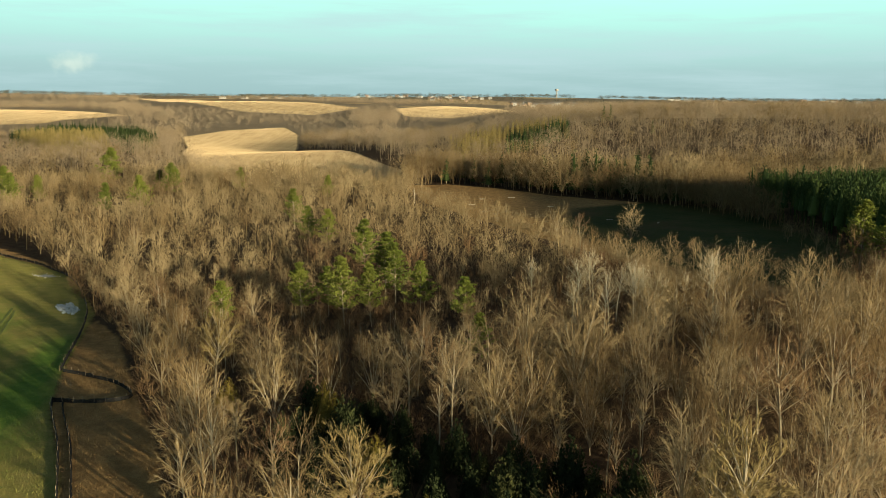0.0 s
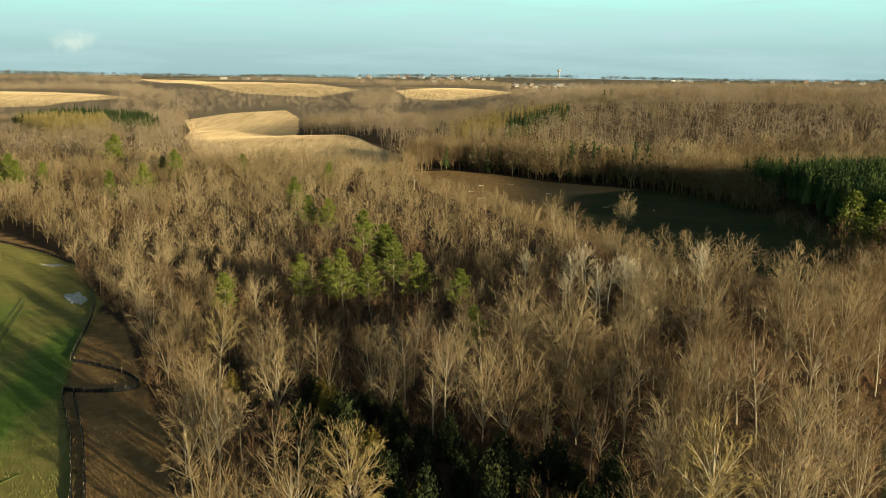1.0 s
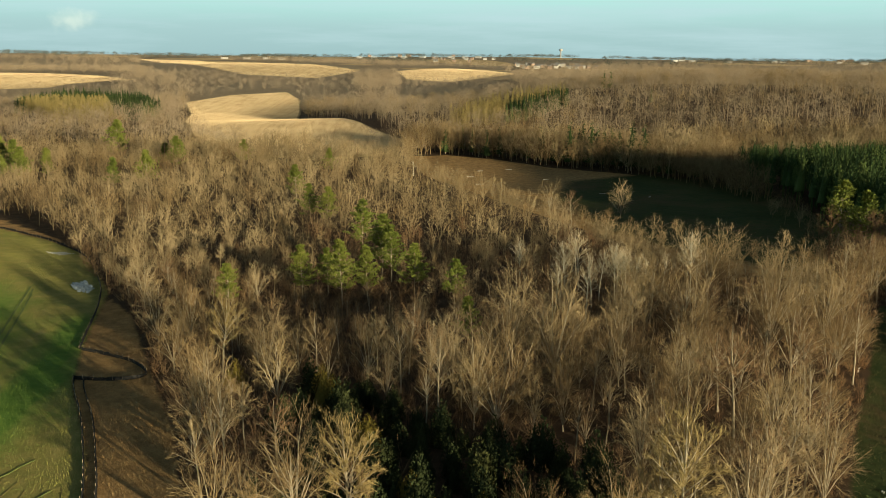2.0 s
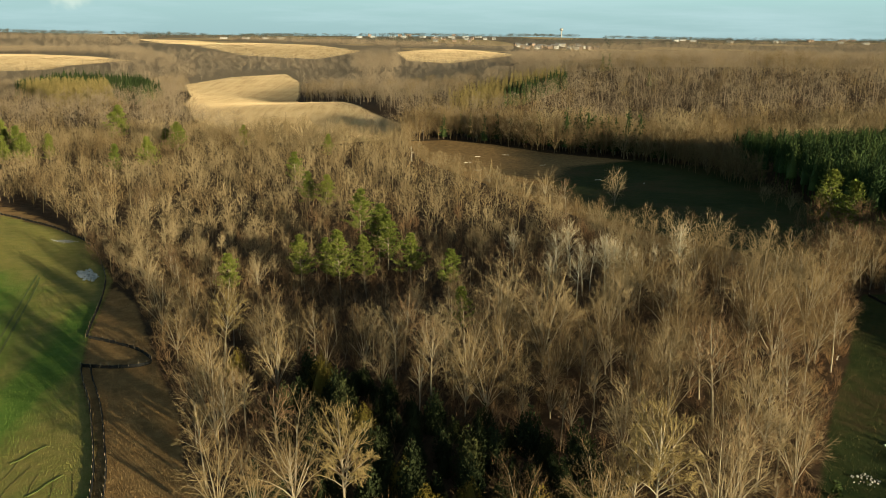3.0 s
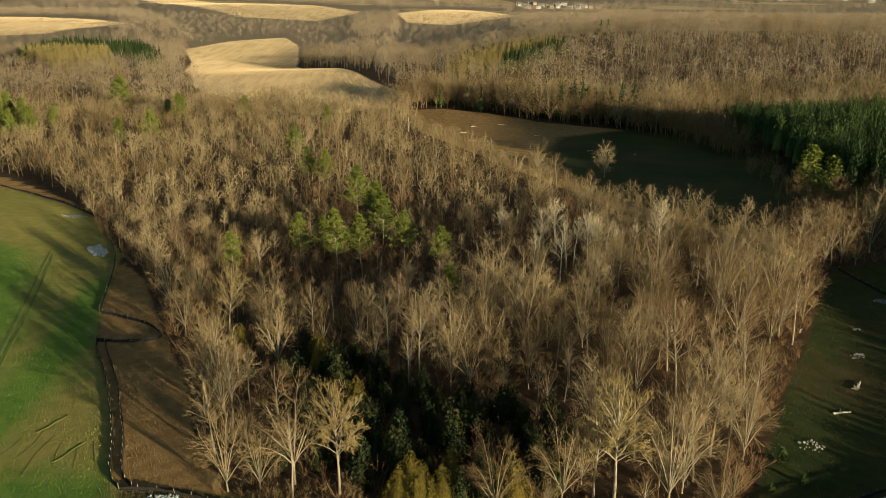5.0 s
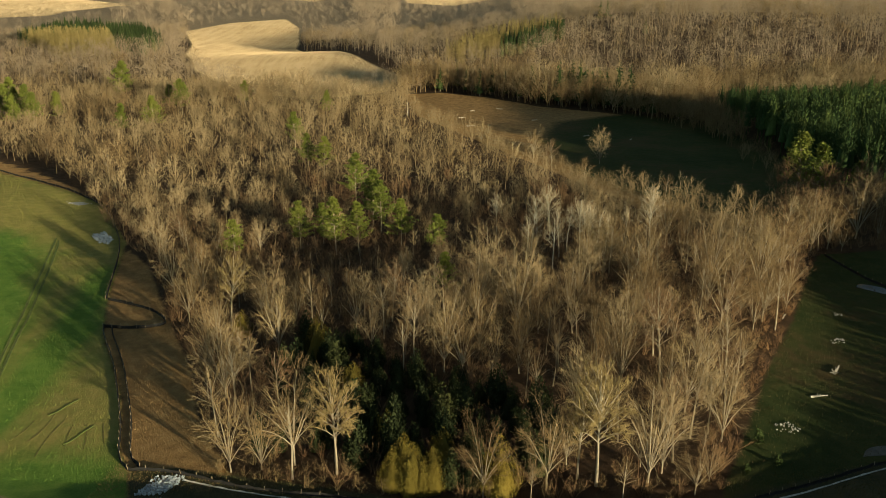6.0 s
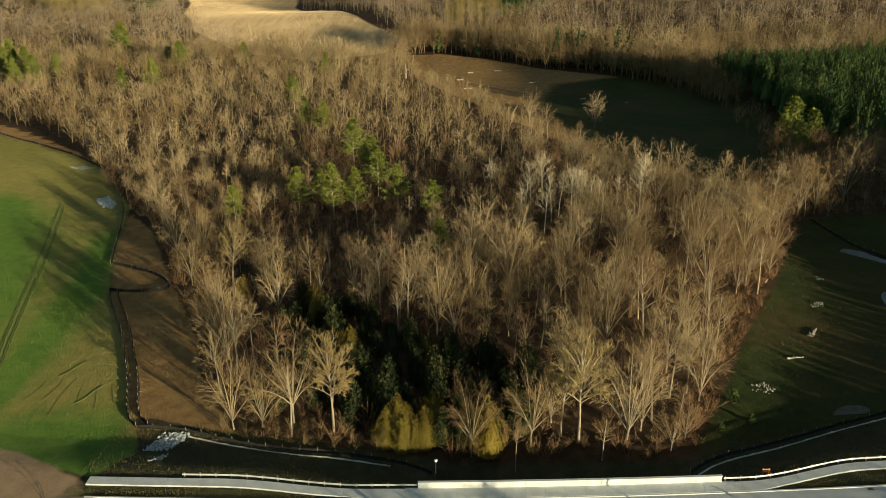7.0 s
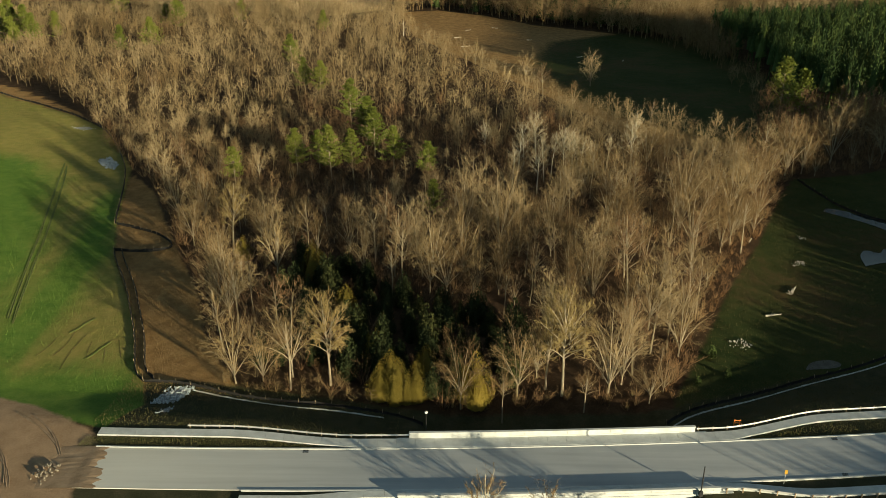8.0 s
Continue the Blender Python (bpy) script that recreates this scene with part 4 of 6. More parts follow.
# close-grown trees along the glade's far edge
x, y = spots_in(-20, 190, 370, 570, 5.2)
d = inside(x, y, GLADE)
k = (d < -1.5) & (d > -42) & (y > 470 - 0.9 * x) & (inside(x, y, PLANTATION) < 0) & (inside(x, y, CROFT) < -4)
scatter_stuff("edge_wood", wood_mid, lay(x[k], y[k], 0.95, 1.45), TWIG_TAN, "close-grown leafless trees along the glade's edge", "woodland")

# far woods
x, y = spots_in(-700, 700, 520, 950, 11.0)
k = wooded(x, y, 3) & (inside(x, y, LARCH_E) < 0) & (inside(x, y, PINES_E) < 0) & (inside(x, y, LARCH_W) < 0) & (inside(x, y, PINES_W) < 0)
x, y = x[k], y[k]
rows = lay(x, y, 0.85, 1.4)
rows[:, 3] *= (1 + 0.25 * patch_noise(x, y, 0.012, 9.0)) * (0.4 + 0.6 * young(x, y))
pick = rng.uniform(0, 1, len(x)) + 0.5 * patch_noise(x, y, 0.008, 4.0)
scatter_stuff("hill_wood", wood_far, rows[pick < 0.8], TWIG_HAZED, "far leafless hardwood forest on the hill", "forest", True)
scatter_stuff("tawny_hill_wood", wood_far, rows[pick >= 0.8], TWIG_TAN, "far tawny leafless forest on the hill", "forest", True)
x, y = spots_in(-1000, 1000, 950, 1650, 14.5)
k = wooded(x, y, 4) & (inside(x, y, LARCH_E) < 0) & (inside(x, y, LARCH_W) < 0) & (inside(x, y, PINES_W) < 0)
rows = lay(x[k], y[k], 0.8, 1.2)
rows[:, 3] *= young(x[k], y[k])
scatter_stuff("distant_wood", wood_remote, rows, TWIG_HAZED, "distant leafless forest on rolling land", "forest", True)
x, y = spots_in(-2000, 2000, 1650, 3000, 34)
k = wooded(x, y, 8)
x, y = x[k], y[k]
k = patch_noise(x, y, 0.0022, 8.0) > -0.22
rows = lay(x[k], y[k], 0.9, 1.3)
rows[:, 3] *= young(x[k], y[k])
scatter_stuff("remote_wood", wood_remote, rows, TWIG_HAZED, "remote leafless woods between fields", "forest", True)
x, y = spots_in(-3000, 3000, 2800, 4850, 46)
k = patch_noise(x, y, 0.0030, 2.0) > 0.08
scatter_stuff("horizon_wood", wood_last, lay(x[k], y[k], 0.8, 1.3), HORIZON_HAZED_LEAF, "dark tree lines along the horizon", "forest", True)

# conifers in blocks
x, y = spots_in(110, 340, 256, 480, 6.0, right=40)
k = (inside(x, y, PLANTATION) > 0)
rows = lay(x[k], y[k], 0.95, 1.25)
rows[:, 3] *= 1.22 - 0.34 * ease((rows[:, 1] - 360) / 90)
scatter_stuff("spruce_plantation", spruce_mid, rows, NEEDLE_PLANT, "dense dark green conifer plantation beside the glade", "conifer plantation")
x, y = spots_in(-520, 140, 640, 1010, 6.5)
k = (inside(x, y, PINES_W) > 0) | (inside(x, y, PINES_E) > 0)
scatter_stuff("far_pine_block", spruce_far, lay(x[k], y[k], 0.9, 1.2), NEEDLE_DARK, "far dark green conifer block", "conifer plantation")
x, y = spots_in(-520, 140, 610, 900, 6.0)
k = (inside(x, y, LARCH_W) > 0) | (inside(x, y, LARCH_E) > 0)
scatter_stuff("larch_block", larch_far, lay(x[k], y[k], 0.9, 1.15), LARCH_TWIG, "straw-yellow leafless larch plantation", "conifer plantation")

# unseen dense wood, added south-east of the road to shade dale and plantation
x, y = spots_in(120, 300, -40, 245, 2.7, 3.5, 300)
k = inside(x, y, [(138, -14), (153, 4), (191, 51), (212, 104), (196, 160), (188, 200), (186, 232), (200, 240), (210, 206), (222, 160), (236, 104), (224, 80), (200, 34), (164, -12), (148, -26)]) > 0
rows = lay(x[k], y[k], 1.2, 1.3)
rows[:, 3] *= 0.98 + 0.10 * ease((rows[:, 1] - 40) / 50) + 0.24 * ease((rows[:, 1] - 120) / 50)
scatter_stuff("shelter_wood", spruce_far, rows, NEEDLE_DARK, "unseen dense conifer wood added behind the road to cast shade", "conifer plantation")

# cedars by the bridge
x, y = spots_in(-40, 50, 80, 140, 4.4)
k = (inside(x, y, CEDARS) > 0) & apart(x, y, singles, 2.0)
put_things([plant_thing("golden_cedar", s, BARK_GREY, CEDAR_LEAF, "dense bronze-gold cedar with foliage down to the ground", "tree", "cedars by the bridge") for s in cedar_near],
           [(a, b, ground_at(a, b), h, t, c) for a, b, h, t, c in GOLD_CEDARS])
k &= apart(x, y, GOLD_CEDARS, 2.4)
# back cedars: the grove's shade is put into their leaf colour
put_things([plant_thing("cedar", s, BARK_GREY, CEDAR_SHADED, "dense cedar with foliage coloured dark as if shaded by the grove", "tree", "cedars by the bridge") for s in cedar_back], list(lay(x[k], y[k], 0.6, 1.1)))

# white pines
near_pines = [(a, b, ground_at(a, b), h / 17.5, a * 1.0, 0.5) for a, b, h in PINES]
put_things([plant_thing("white_pine", s, BARK_GREY, NEEDLE_PINE, "green white pine with open tiers above the bare trees", "tree", "white pines") for s in pine_near], near_pines)
FAR_PINES = [(-148, 450), (-138, 440), (-135, 383), (-147, 374), (-186, 485), (-200, 398), (-206, 389), (-230, 436), (-212, 416), (-202, 430), (-216, 400), (-222, 424), (-194, 412), (135, 272), (136, 257), (152, 262)]
put_things([plant_thing("far_white_pine", s, BARK_GREY, NEEDLE_PINE, "dark green pine among leafless woodland", "tree", "far pines") for s in pine_mid],
           [(a, b, ground_at(a, b), rng.uniform(0.9, 1.25), a * 1.0, 0.5) for a, b in FAR_PINES])
# most from (20, 528) on are added as a dark backdrop in place of shade
EDGE_PINES = [(3, 530), (14, 545), (28, 512), (74, 482), (80, 490), (86, 480), (93, 476), (100, 470), (106, 466), (112, 462), (118, 452), (122, 446), (90, 486), (177, 729), (160, 860), (168, 866), (20, 528), (36, 516), (44, 512), (52, 504), (60, 497), (66, 492), (72, 494), (98, 482), (108, 474), (116, 468), (126, 456), (130, 446), (134, 436), (60, 506), (84, 500)]
put_things([plant_thing("edge_spruce", spruce_tree(161 + k, 17.0, 3.4, 0.9), BARK_GREY, NEEDLE_DARK, "dark green conifer at the hill forest's edge, some added in place of shade", "tree", "edge conifers") for k in range(3)],
           [(a, b, ground_at(a, b), rng.uniform(1.25, 1.55) if 74 <= a <= 112 else rng.uniform(0.85, 1.2), a * 1.0, 0.5) for a, b in EDGE_PINES])

# young conifers in the dale
put_things([plant_thing("young_conifer", spruce_tree(181, 2.6, 0.6, 0.7), BARK_GREY, NEEDLE_DARK, "small young green conifer in rough grass", "tree", "young conifers")],
           [(a, b, ground_at(a, b), h, a * 1.0, 0.5) for a, b, h in ((62.4, 98.5, 1.0), (63.8, 92.6, 0.7), (57.5, 89.5, 0.6))])

# bare trees on the south side of the road
SOUTH = [(17.1, 48.5, 1.08), (25.0, 48.5, 0.98), (37, 46, 0.7), (47, 40, 0.8), (30, 36, 0.75), (54, 34, 0.85), (42, 32, 0.85)]
put_things([plant_thing("roadside_tree", s, BARK_PALE, TWIG_TAN, "small leafless tree below the bridge", "tree", "roadside trees") for s in (oval_near[0], oval_near[2])],
           [(a, b, ground_at(a, b), h, a * 1.0, 0.5) for a, b, h in SOUTH])


# ---- tufts ----
def tufts(name, x0, x1, y0, y1, poly, keep_out, count, high, half, material, label):
    """Standing blades over a piece of open ground."""
    px, py = rng.uniform(x0, x1, count), rng.uniform(y0, y1, count)
    k = inside(px, py, poly) > 0.3
    if keep_out:
        k &= inside(px, py, keep_out) < 0.3
    k &= (px > 6 - 0.56 * (py + 60) - 8)
    px, py = px[k], py[k]
    p = np.stack([px, py, land(px, py) - 0.03], 1)
    q = p + rng.normal(0, 0.25, p.shape) * high + np.array([0, 0, 1.0]) * (high * rng.uniform(0.5, 1.2, len(p)))[:, None]
    m = Mass()
    m.slivers(p, q, half, rng)
    v, t = m.arrays()
    tint = rng.uniform(0, 1, len(px))
    if poly is MEADOW:
        lush_shade = np.minimum(near_line(px, py, [(-83, 182), (-81, 172), (-75, 143), (-73, 117), (-71, 97)]) - 4.5, -inside(px, py, LUSH_SHADE))
        tint = 0.2 * tint + 0.75 * np.clip(0.5 + np.minimum(lush_shade, py - 91) / 16 + 0.7 * patch_noise(px, py, 0.12, 3.0), 0, 1)
    me = make_mesh(name, v, t, material, tint=np.repeat(tint, 3))
    return tagged(new(name, me), label, "grass", kind="stuff")


tufts("new_grass", -190, -44, 84, 330, MEADOW, None, 230000, 0.26, 0.05, GRASS_BLADE, "short new grass over the meadow")
tufts("dry_grass", -190, -26, 82, 330, VERGE, MEADOW, 420000, 0.34, 0.032, STRAW_BLADE, "dry straw-brown grass in the verge")
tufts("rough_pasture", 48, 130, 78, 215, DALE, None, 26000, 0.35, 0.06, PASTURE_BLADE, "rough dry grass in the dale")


def stubble_stalks(poly, count, high, half):
    """Cut corn stalks in rows over a field."""
    ex, ey = np.array(poly).T
    px, py = rng.uniform(ex.min(), ex.max(), count), rng.uniform(ey.min(), ey.max(), count)
    # rows run aslant over the rise
    a = radians(-28)
    u, w = px * math.cos(a) + py * math.sin(a), -px * math.sin(a) + py * math.cos(a)
    u = np.round(u / 2.6) * 2.6 + rng.normal(0, 0.35, count)
    px, py = u * math.cos(a) - w * math.sin(a), u * math.sin(a) + w * math.cos(a)
    k = inside(px, py, poly) > 1.0
    spots = lay(px[k], py[k], 0.75, 1.4)
    p = spots[:, :3] - np.array([0, 0, 0.05])
    q = p + rng.normal(0, 0.12, p.shape) + np.array([0, 0, high]) * spots[:, 3:4]
    mass = Mass()
    mass.slivers(p, q, half, rng, np.array([0.35, -0.9, 0.25]))
    v, t = mass.arrays()
    me = make_mesh("corn_stubble", v, t, STUBBLE, tint=np.repeat(spots[:, 5], 3))
    return tagged(new("corn_stubble", me), "straw-yellow corn stubble on a far field", "stubble", kind="stuff")


stubble_stalks(CROFT, 300000, 0.45, 0.075)
stubble_stalks(FAR_CROFT, 120000, 0.6, 0.28)
stubble_stalks(MID_CROFT, 28000, 0.6, 0.28)
stubble_stalks(WEST_CROFT, 45000, 0.5, 0.25)


def bank_grass(count):
    """Tufts on the road's banks and in the strip between road and pavement."""
    px, py = rng.uniform(-46, 110, count), rng.uniform(0, 16, count)
    back = kerb_far(px) + walk_off(px)
    strip = rng.uniform(0, 1, count) < 0.35
    y = np.where(strip, kerb_far(px) + 0.4 + py / 16 * np.maximum(walk_off(px) - 2.6, 0.0), back + 0.7 + py)
    k = np.where(strip, walk_off(px) > 3.2, (px < 4) | (px > 53))
    px, y = px[k], y[k]
    p = np.stack([px, y, land(px, y) - 0.03], 1)
    q = p + rng.normal(0, 0.08, p.shape) + np.array([0, 0, 1.0]) * rng.uniform(0.10, 0.32, len(p))[:, None]
    mass = Mass()
    mass.slivers(p, q, 0.035, rng)
    v, t = mass.arrays()
    me = make_mesh("bank_grass", v, t, BANK_BLADE, tint=np.repeat(rng.uniform(0, 1, len(px)), 3))
    return tagged(new("bank_grass", me), "sparse olive-brown grass on the road's banks", "grass", kind="stuff")


bank_grass(60000)


# ---- the road and the bridge ----
def part(name, bm, material, parent=None, label=""):
    """Links a bmesh as one mesh object under a thing or a part."""
    bmesh.ops.recalc_face_normals(bm, faces=bm.faces)
    me = bpy.data.meshes.new(name)
    bm.to_mesh(me)
    bm.free()
    me.materials.append(material)
    ob = new(name, me)
    ob.parent = parent
    return tagged(ob, label)


def strip_bm(x0, x1, near, far, z, thick, gap=2.0):
    """A strip along the road between two lines, with real thickness and a worn top edge."""
    xs = np.linspace(x0, x1, max(2, int((x1 - x0) / gap)))
    bm = bmesh.new()
    rings = []
    for q in xs:
        a, b = near(q), far(q)
        c = min(0.03, (b - a) * 0.2)
        rings.append([bm.verts.new(p) for p in ((q, a, z - thick), (q, a, z - c), (q, a + c, z), (q, b - c, z), (q, b, z - c), (q, b, z - thick))])
    for r, s in zip(rings, rings[1:]):
        for k in range(6):
            bm.faces.new((r[k], r[(k + 1) % 6], s[(k + 1) % 6], s[k]))
    bm.faces.new(rings[0])
    bm.faces.new(rings[-1][::-1])
    return bm


def ribbon(name, x0, x1, near, far, z, thick, material, label, category, gap=2.0):
    return tagged(part(name, strip_bm(x0, x1, near, far, z, thick, gap), material), label, category, kind="structure")


def add_box(bm, c, half, turn=0.0, bevel=0.0):
    """A box with softened edges in a bmesh."""
    made = bmesh.ops.create_cube(bm, size=1.0)
    bmesh.ops.transform(bm, matrix=pose(*c, 0, 0, turn) @ Matrix.Diagonal((half[0] * 2, half[1] * 2, half[2] * 2, 1)), verts=made["verts"])
    if bevel:
        edges = {e for v in made["verts"] for e in v.link_edges}
        bmesh.ops.bevel(bm, geom=list(edges), offset=bevel, segments=1, affect="EDGES")


def add_rod(bm, a, b, r0, r1, k=8):
    a, b = Vector(a), Vector(b)
    d = b - a
    m = Matrix.Translation((a + b) / 2) @ d.to_track_quat("Z", "Y").to_matrix().to_4x4()
    bmesh.ops.create_cone(bm, cap_ends=True, segments=k, radius1=r0, radius2=r1, depth=d.length, matrix=m)


def road_mat():
    """Dusty pale asphalt with long tyre wear and sandy drift at the closed end."""
    m, n, l, b = shade("road_surface", 0.85, spec=0.3)
    grain = tex(n, l, 9.0, 3.0)
    wear = tex(n, l, 0.5, 5.0, 0.6, (0.05, 1.0, 1.0))
    blot = tex(n, l, 0.09, 4.0)
    v = calc(n, l, "ADD", calc(n, l, "MULTIPLY", wear, 0.55), calc(n, l, "ADD", calc(n, l, "MULTIPLY", grain, 0.15), calc(n, l, "MULTIPLY", blot, 0.3)))
    grey = ramp(n, l, v, [(0.36, (0.33, 0.35, 0.37)), (0.5, (0.42, 0.44, 0.455)), (0.64, (0.51, 0.525, 0.53))])
    sand = ramp(n, l, v, [(0.36, (0.60, 0.58, 0.52)), (0.64, (0.74, 0.72, 0.66))])
    c = n.new("ShaderNodeTexCoord")
    sx = n.new("ShaderNodeSeparateXYZ")
    l.new(c.outputs["Object"], sx.inputs["Vector"])
    mr = n.new("ShaderNodeMapRange")
    mr.inputs["From Min"].default_value, mr.inputs["From Max"].default_value = 8.0, -30.0
    l.new(calc(n, l, "ADD", sx.outputs["X"], calc(n, l, "MULTIPLY", blot, 14.0)), mr.inputs["Value"])
    l.new(blend(n, l, mr.outputs["Result"], grey, sand), b.inputs["Base Color"])
    bump(n, l, b, grain, 0.25, 0.02)
    return m


ROAD = road_mat()
BLACK_CLOTH = plain_mat("black_cloth", (0.010, 0.010, 0.010), (0.028, 0.026, 0.024), 1.2, 0.75)
STAKE = plain_mat("stake_wood", (0.26, 0.19, 0.12), (0.42, 0.33, 0.22), 3.0, 0.85)
STONE = plant_mat("crushed_stone", [(0.0, (0.26, 0.31, 0.34)), (0.5, (0.40, 0.45, 0.48)), (1.0, (0.54, 0.59, 0.61))], patch=0.6, grain=4.0)
WHITE_STONE = plant_mat("white_stone", [(0.0, (0.42, 0.39, 0.34)), (1.0, (0.68, 0.65, 0.58))], patch=0.6, grain=4.0)
DULL_STONE = plant_mat("dull_stone", [(0.0, (0.15, 0.13, 0.10)), (1.0, (0.32, 0.28, 0.22))], patch=0.6, grain=4.0)
DEAD_WOOD = plain_mat("dead_wood", (0.42, 0.37, 0.29), (0.66, 0.60, 0.50), 1.5, 0.85)
PAINT_DARK = plain_mat("dark_paint", (0.02, 0.02, 0.02), (0.05, 0.05, 0.05), 2.0, 0.5)
PAINT_YELLOW = plain_mat("sign_yellow", (0.42, 0.24, 0.03), (0.55, 0.33, 0.05), 3.0, 0.5)
PAINT_ORANGE = plain_mat("barrier_orange", (0.55, 0.16, 0.03), (0.70, 0.24, 0.05), 3.0, 0.6)
LAMP_GLASS = plain_mat("frosted_globe", (0.70, 0.70, 0.68), (0.82, 0.82, 0.80), 3.0, 0.3)


def water_mat():
    m, n, l, b = shade("pool_water", 0.06, spec=0.5)
    b.inputs["Base Color"].default_value = (0.02, 0.028, 0.026, 1)
    bump(n, l, b, tex(n, l, 2.5, 3.0), 0.06, 0.02)
    return m


WATER = water_mat()


def back_near(q):
    """Near edge of the far pavement."""
    wide = 1.9 + 0.9 * float(ease((q + 6) / 10) * ease((62 - q) / 8))
    return kerb_far(q) + max(0.3, walk_off(q) - wide)


def back_far(q):
    return kerb_far(q) + walk_off(q)


ribbon("road", -43, 170, kerb_near, kerb_far, ROAD_Z, 0.5, ROAD, "pale dusty asphalt road over a bridge", "road")
ribbon("kerb_far", -43, 170, lambda q: kerb_far(q) + 0.004, lambda q: kerb_far(q) + 0.30, ROAD_Z + 0.14, 0.5, CONCRETE, "pale concrete kerb", "kerb")
ribbon("kerb_near", -18, 170, lambda q: kerb_near(q) - 0.30, lambda q: kerb_near(q) - 0.004, ROAD_Z + 0.14, 0.5, CONCRETE, "pale concrete kerb", "kerb")
ribbon("bridge_deck", 4, 54, lambda q: kerb_near(q) - 2.4, lambda q: back_far(q) + 0.5, ROAD_Z - 0.06, 1.0, CONCRETE, "concrete deck of the road bridge", "bridge")


def pavement_far():
    """Concrete bays, each poured between joints."""
    root = tagged(new("pavement_far"), "pale concrete pavement in jointed bays", "pavement", kind="structure")
    q, k = -44.0, 0
    while q < 150:
        step = 3.0
        lift = ROAD_Z + 0.15 + 0.006 * math.sin(k * 2.3)
        part("bay", strip_bm(q + 0.012, q + step - 0.012, back_near, back_far, lift, 0.5, 1.5), CONCRETE, root)
        q, k = q + step, k + 1
    return root


def pavement_near():
    root = tagged(new("pavement_near"), "pale concrete pavement on the south side", "pavement", kind="structure")
    q, k = -18.0, 0
    while q < 120:
        part("bay", strip_bm(q + 0.012, q + 2.988, lambda v: kerb_near(v) - 1.80 - 2.4 * float(ease((v - 53) / 14)) - 1.2 * float(ease((-v) / 10)), lambda v: kerb_near(v) - 0.31 - 2.2 * float(ease((v - 53) / 14)) - 1.0 * float(ease((-v) / 10)), ROAD_Z + 0.15, 0.5, 1.5), CONCRETE, root)
        q, k = q + 3.0, k + 1
    return root


pavement_far()
pavement_near()


def parapet(name, x0, x1, line, label, drop=0.0):
    """A bridge parapet: plinth, recessed panels between ribs, and a coping."""
    root = tagged(new(name), label, "parapet", kind="structure")
    part("plinth", strip_bm(x0, x1, lambda q: line(q), lambda q: line(q) + 0.40, ROAD_Z + 0.35, 2.6), CONCRETE, root)
    part("coping", strip_bm(x0 - 0.05, x1 + 0.05, lambda q: line(q) - 0.05, lambda q: line(q) + 0.45, ROAD_Z + 1.20 - drop, 0.16), CONCRETE, root)
    q = x0
    while q < x1 - 0.5:
        e = min(q + 2.3, x1)
        part("panel", strip_bm(q + 0.32, e, lambda v: line(v) + 0.07, lambda v: line(v) + 0.33, ROAD_Z + 1.042 - drop, 0.694 - drop, 1.5), CONCRETE, root)
        part("rib", strip_bm(q, q + 0.316, lambda v: line(v) + 0.012, lambda v: line(v) + 0.388, ROAD_Z + 1.041 - drop, 0.692 - drop, 0.3), CONCRETE, root)
        q = e
    return root


parapet("parapet_far", 6, 52, lambda q: back_far(q) + 0.02, "white concrete bridge parapet with recessed panels")
parapet("parapet_near", 5, 52, lambda q: kerb_near(q) - 2.25, "white concrete bridge parapet with recessed panels", 0.35)


def guard_rail(name, x0, x1, line, side, label):
    """A steel beam guard rail on posts with block-outs."""
    root = tagged(new(name), label, "guard rail", "guard rails")
    bm = bmesh.new()
    xs = np.linspace(x0, x1, max(3, int((x1 - x0) / 1.0)))
    prof = [(0.0, 0.42), (0.07, 0.48), (0.0, 0.55), (0.07, 0.62), (0.0, 0.72)]
    rings = []
    for q in xs:
        y0 = line(q)
        g = max(ROAD_Z - 0.1, ground_at(q, y0))
        rings.append([bm.verts.new((q, y0 - side * d, g + h)) for d, h in prof] + [bm.verts.new((q, y0 - side * (d - 0.012), g + h)) for d, h in prof[::-1]])
    for r, s in zip(rings, rings[1:]):
        for k in range(len(r)):
            bm.faces.new((r[k], r[(k + 1) % len(r)], s[(k + 1) % len(r)], s[k]))
    part("beam", bm, STEEL, root)
    for q in np.arange(x0 + 0.3, x1, 2.4):
        y0 = line(q)
        g = max(ROAD_Z - 0.1, ground_at(q, y0))
        bm = bmesh.new()
        add_box(bm, (q, y0 + side * 0.14, g + 0.30), (0.07, 0.07, 0.55), 0, 0.012)
        add_box(bm, (q, y0 + side * 0.04, g + 0.57), (0.06, 0.035, 0.15), 0, 0.01)
        part("post", bm, STAKE, root)
    return root


guard_rail("guard_rail", -30, 5.9, lambda q: back_far(q) + 0.45, 1, "galvanised steel guard rail along the pavement")
guard_rail("guard_rail", 52.4, 130, lambda q: back_far(q) + 0.45, 1, "galvanised steel guard rail along the pavement")
guard_rail("guard_rail", 52.6, 120, lambda q: kerb_near(q) - 2.2 - 2.6 * float(ease((q - 54) / 14)), -1, "galvanised steel guard rail on wooden posts")


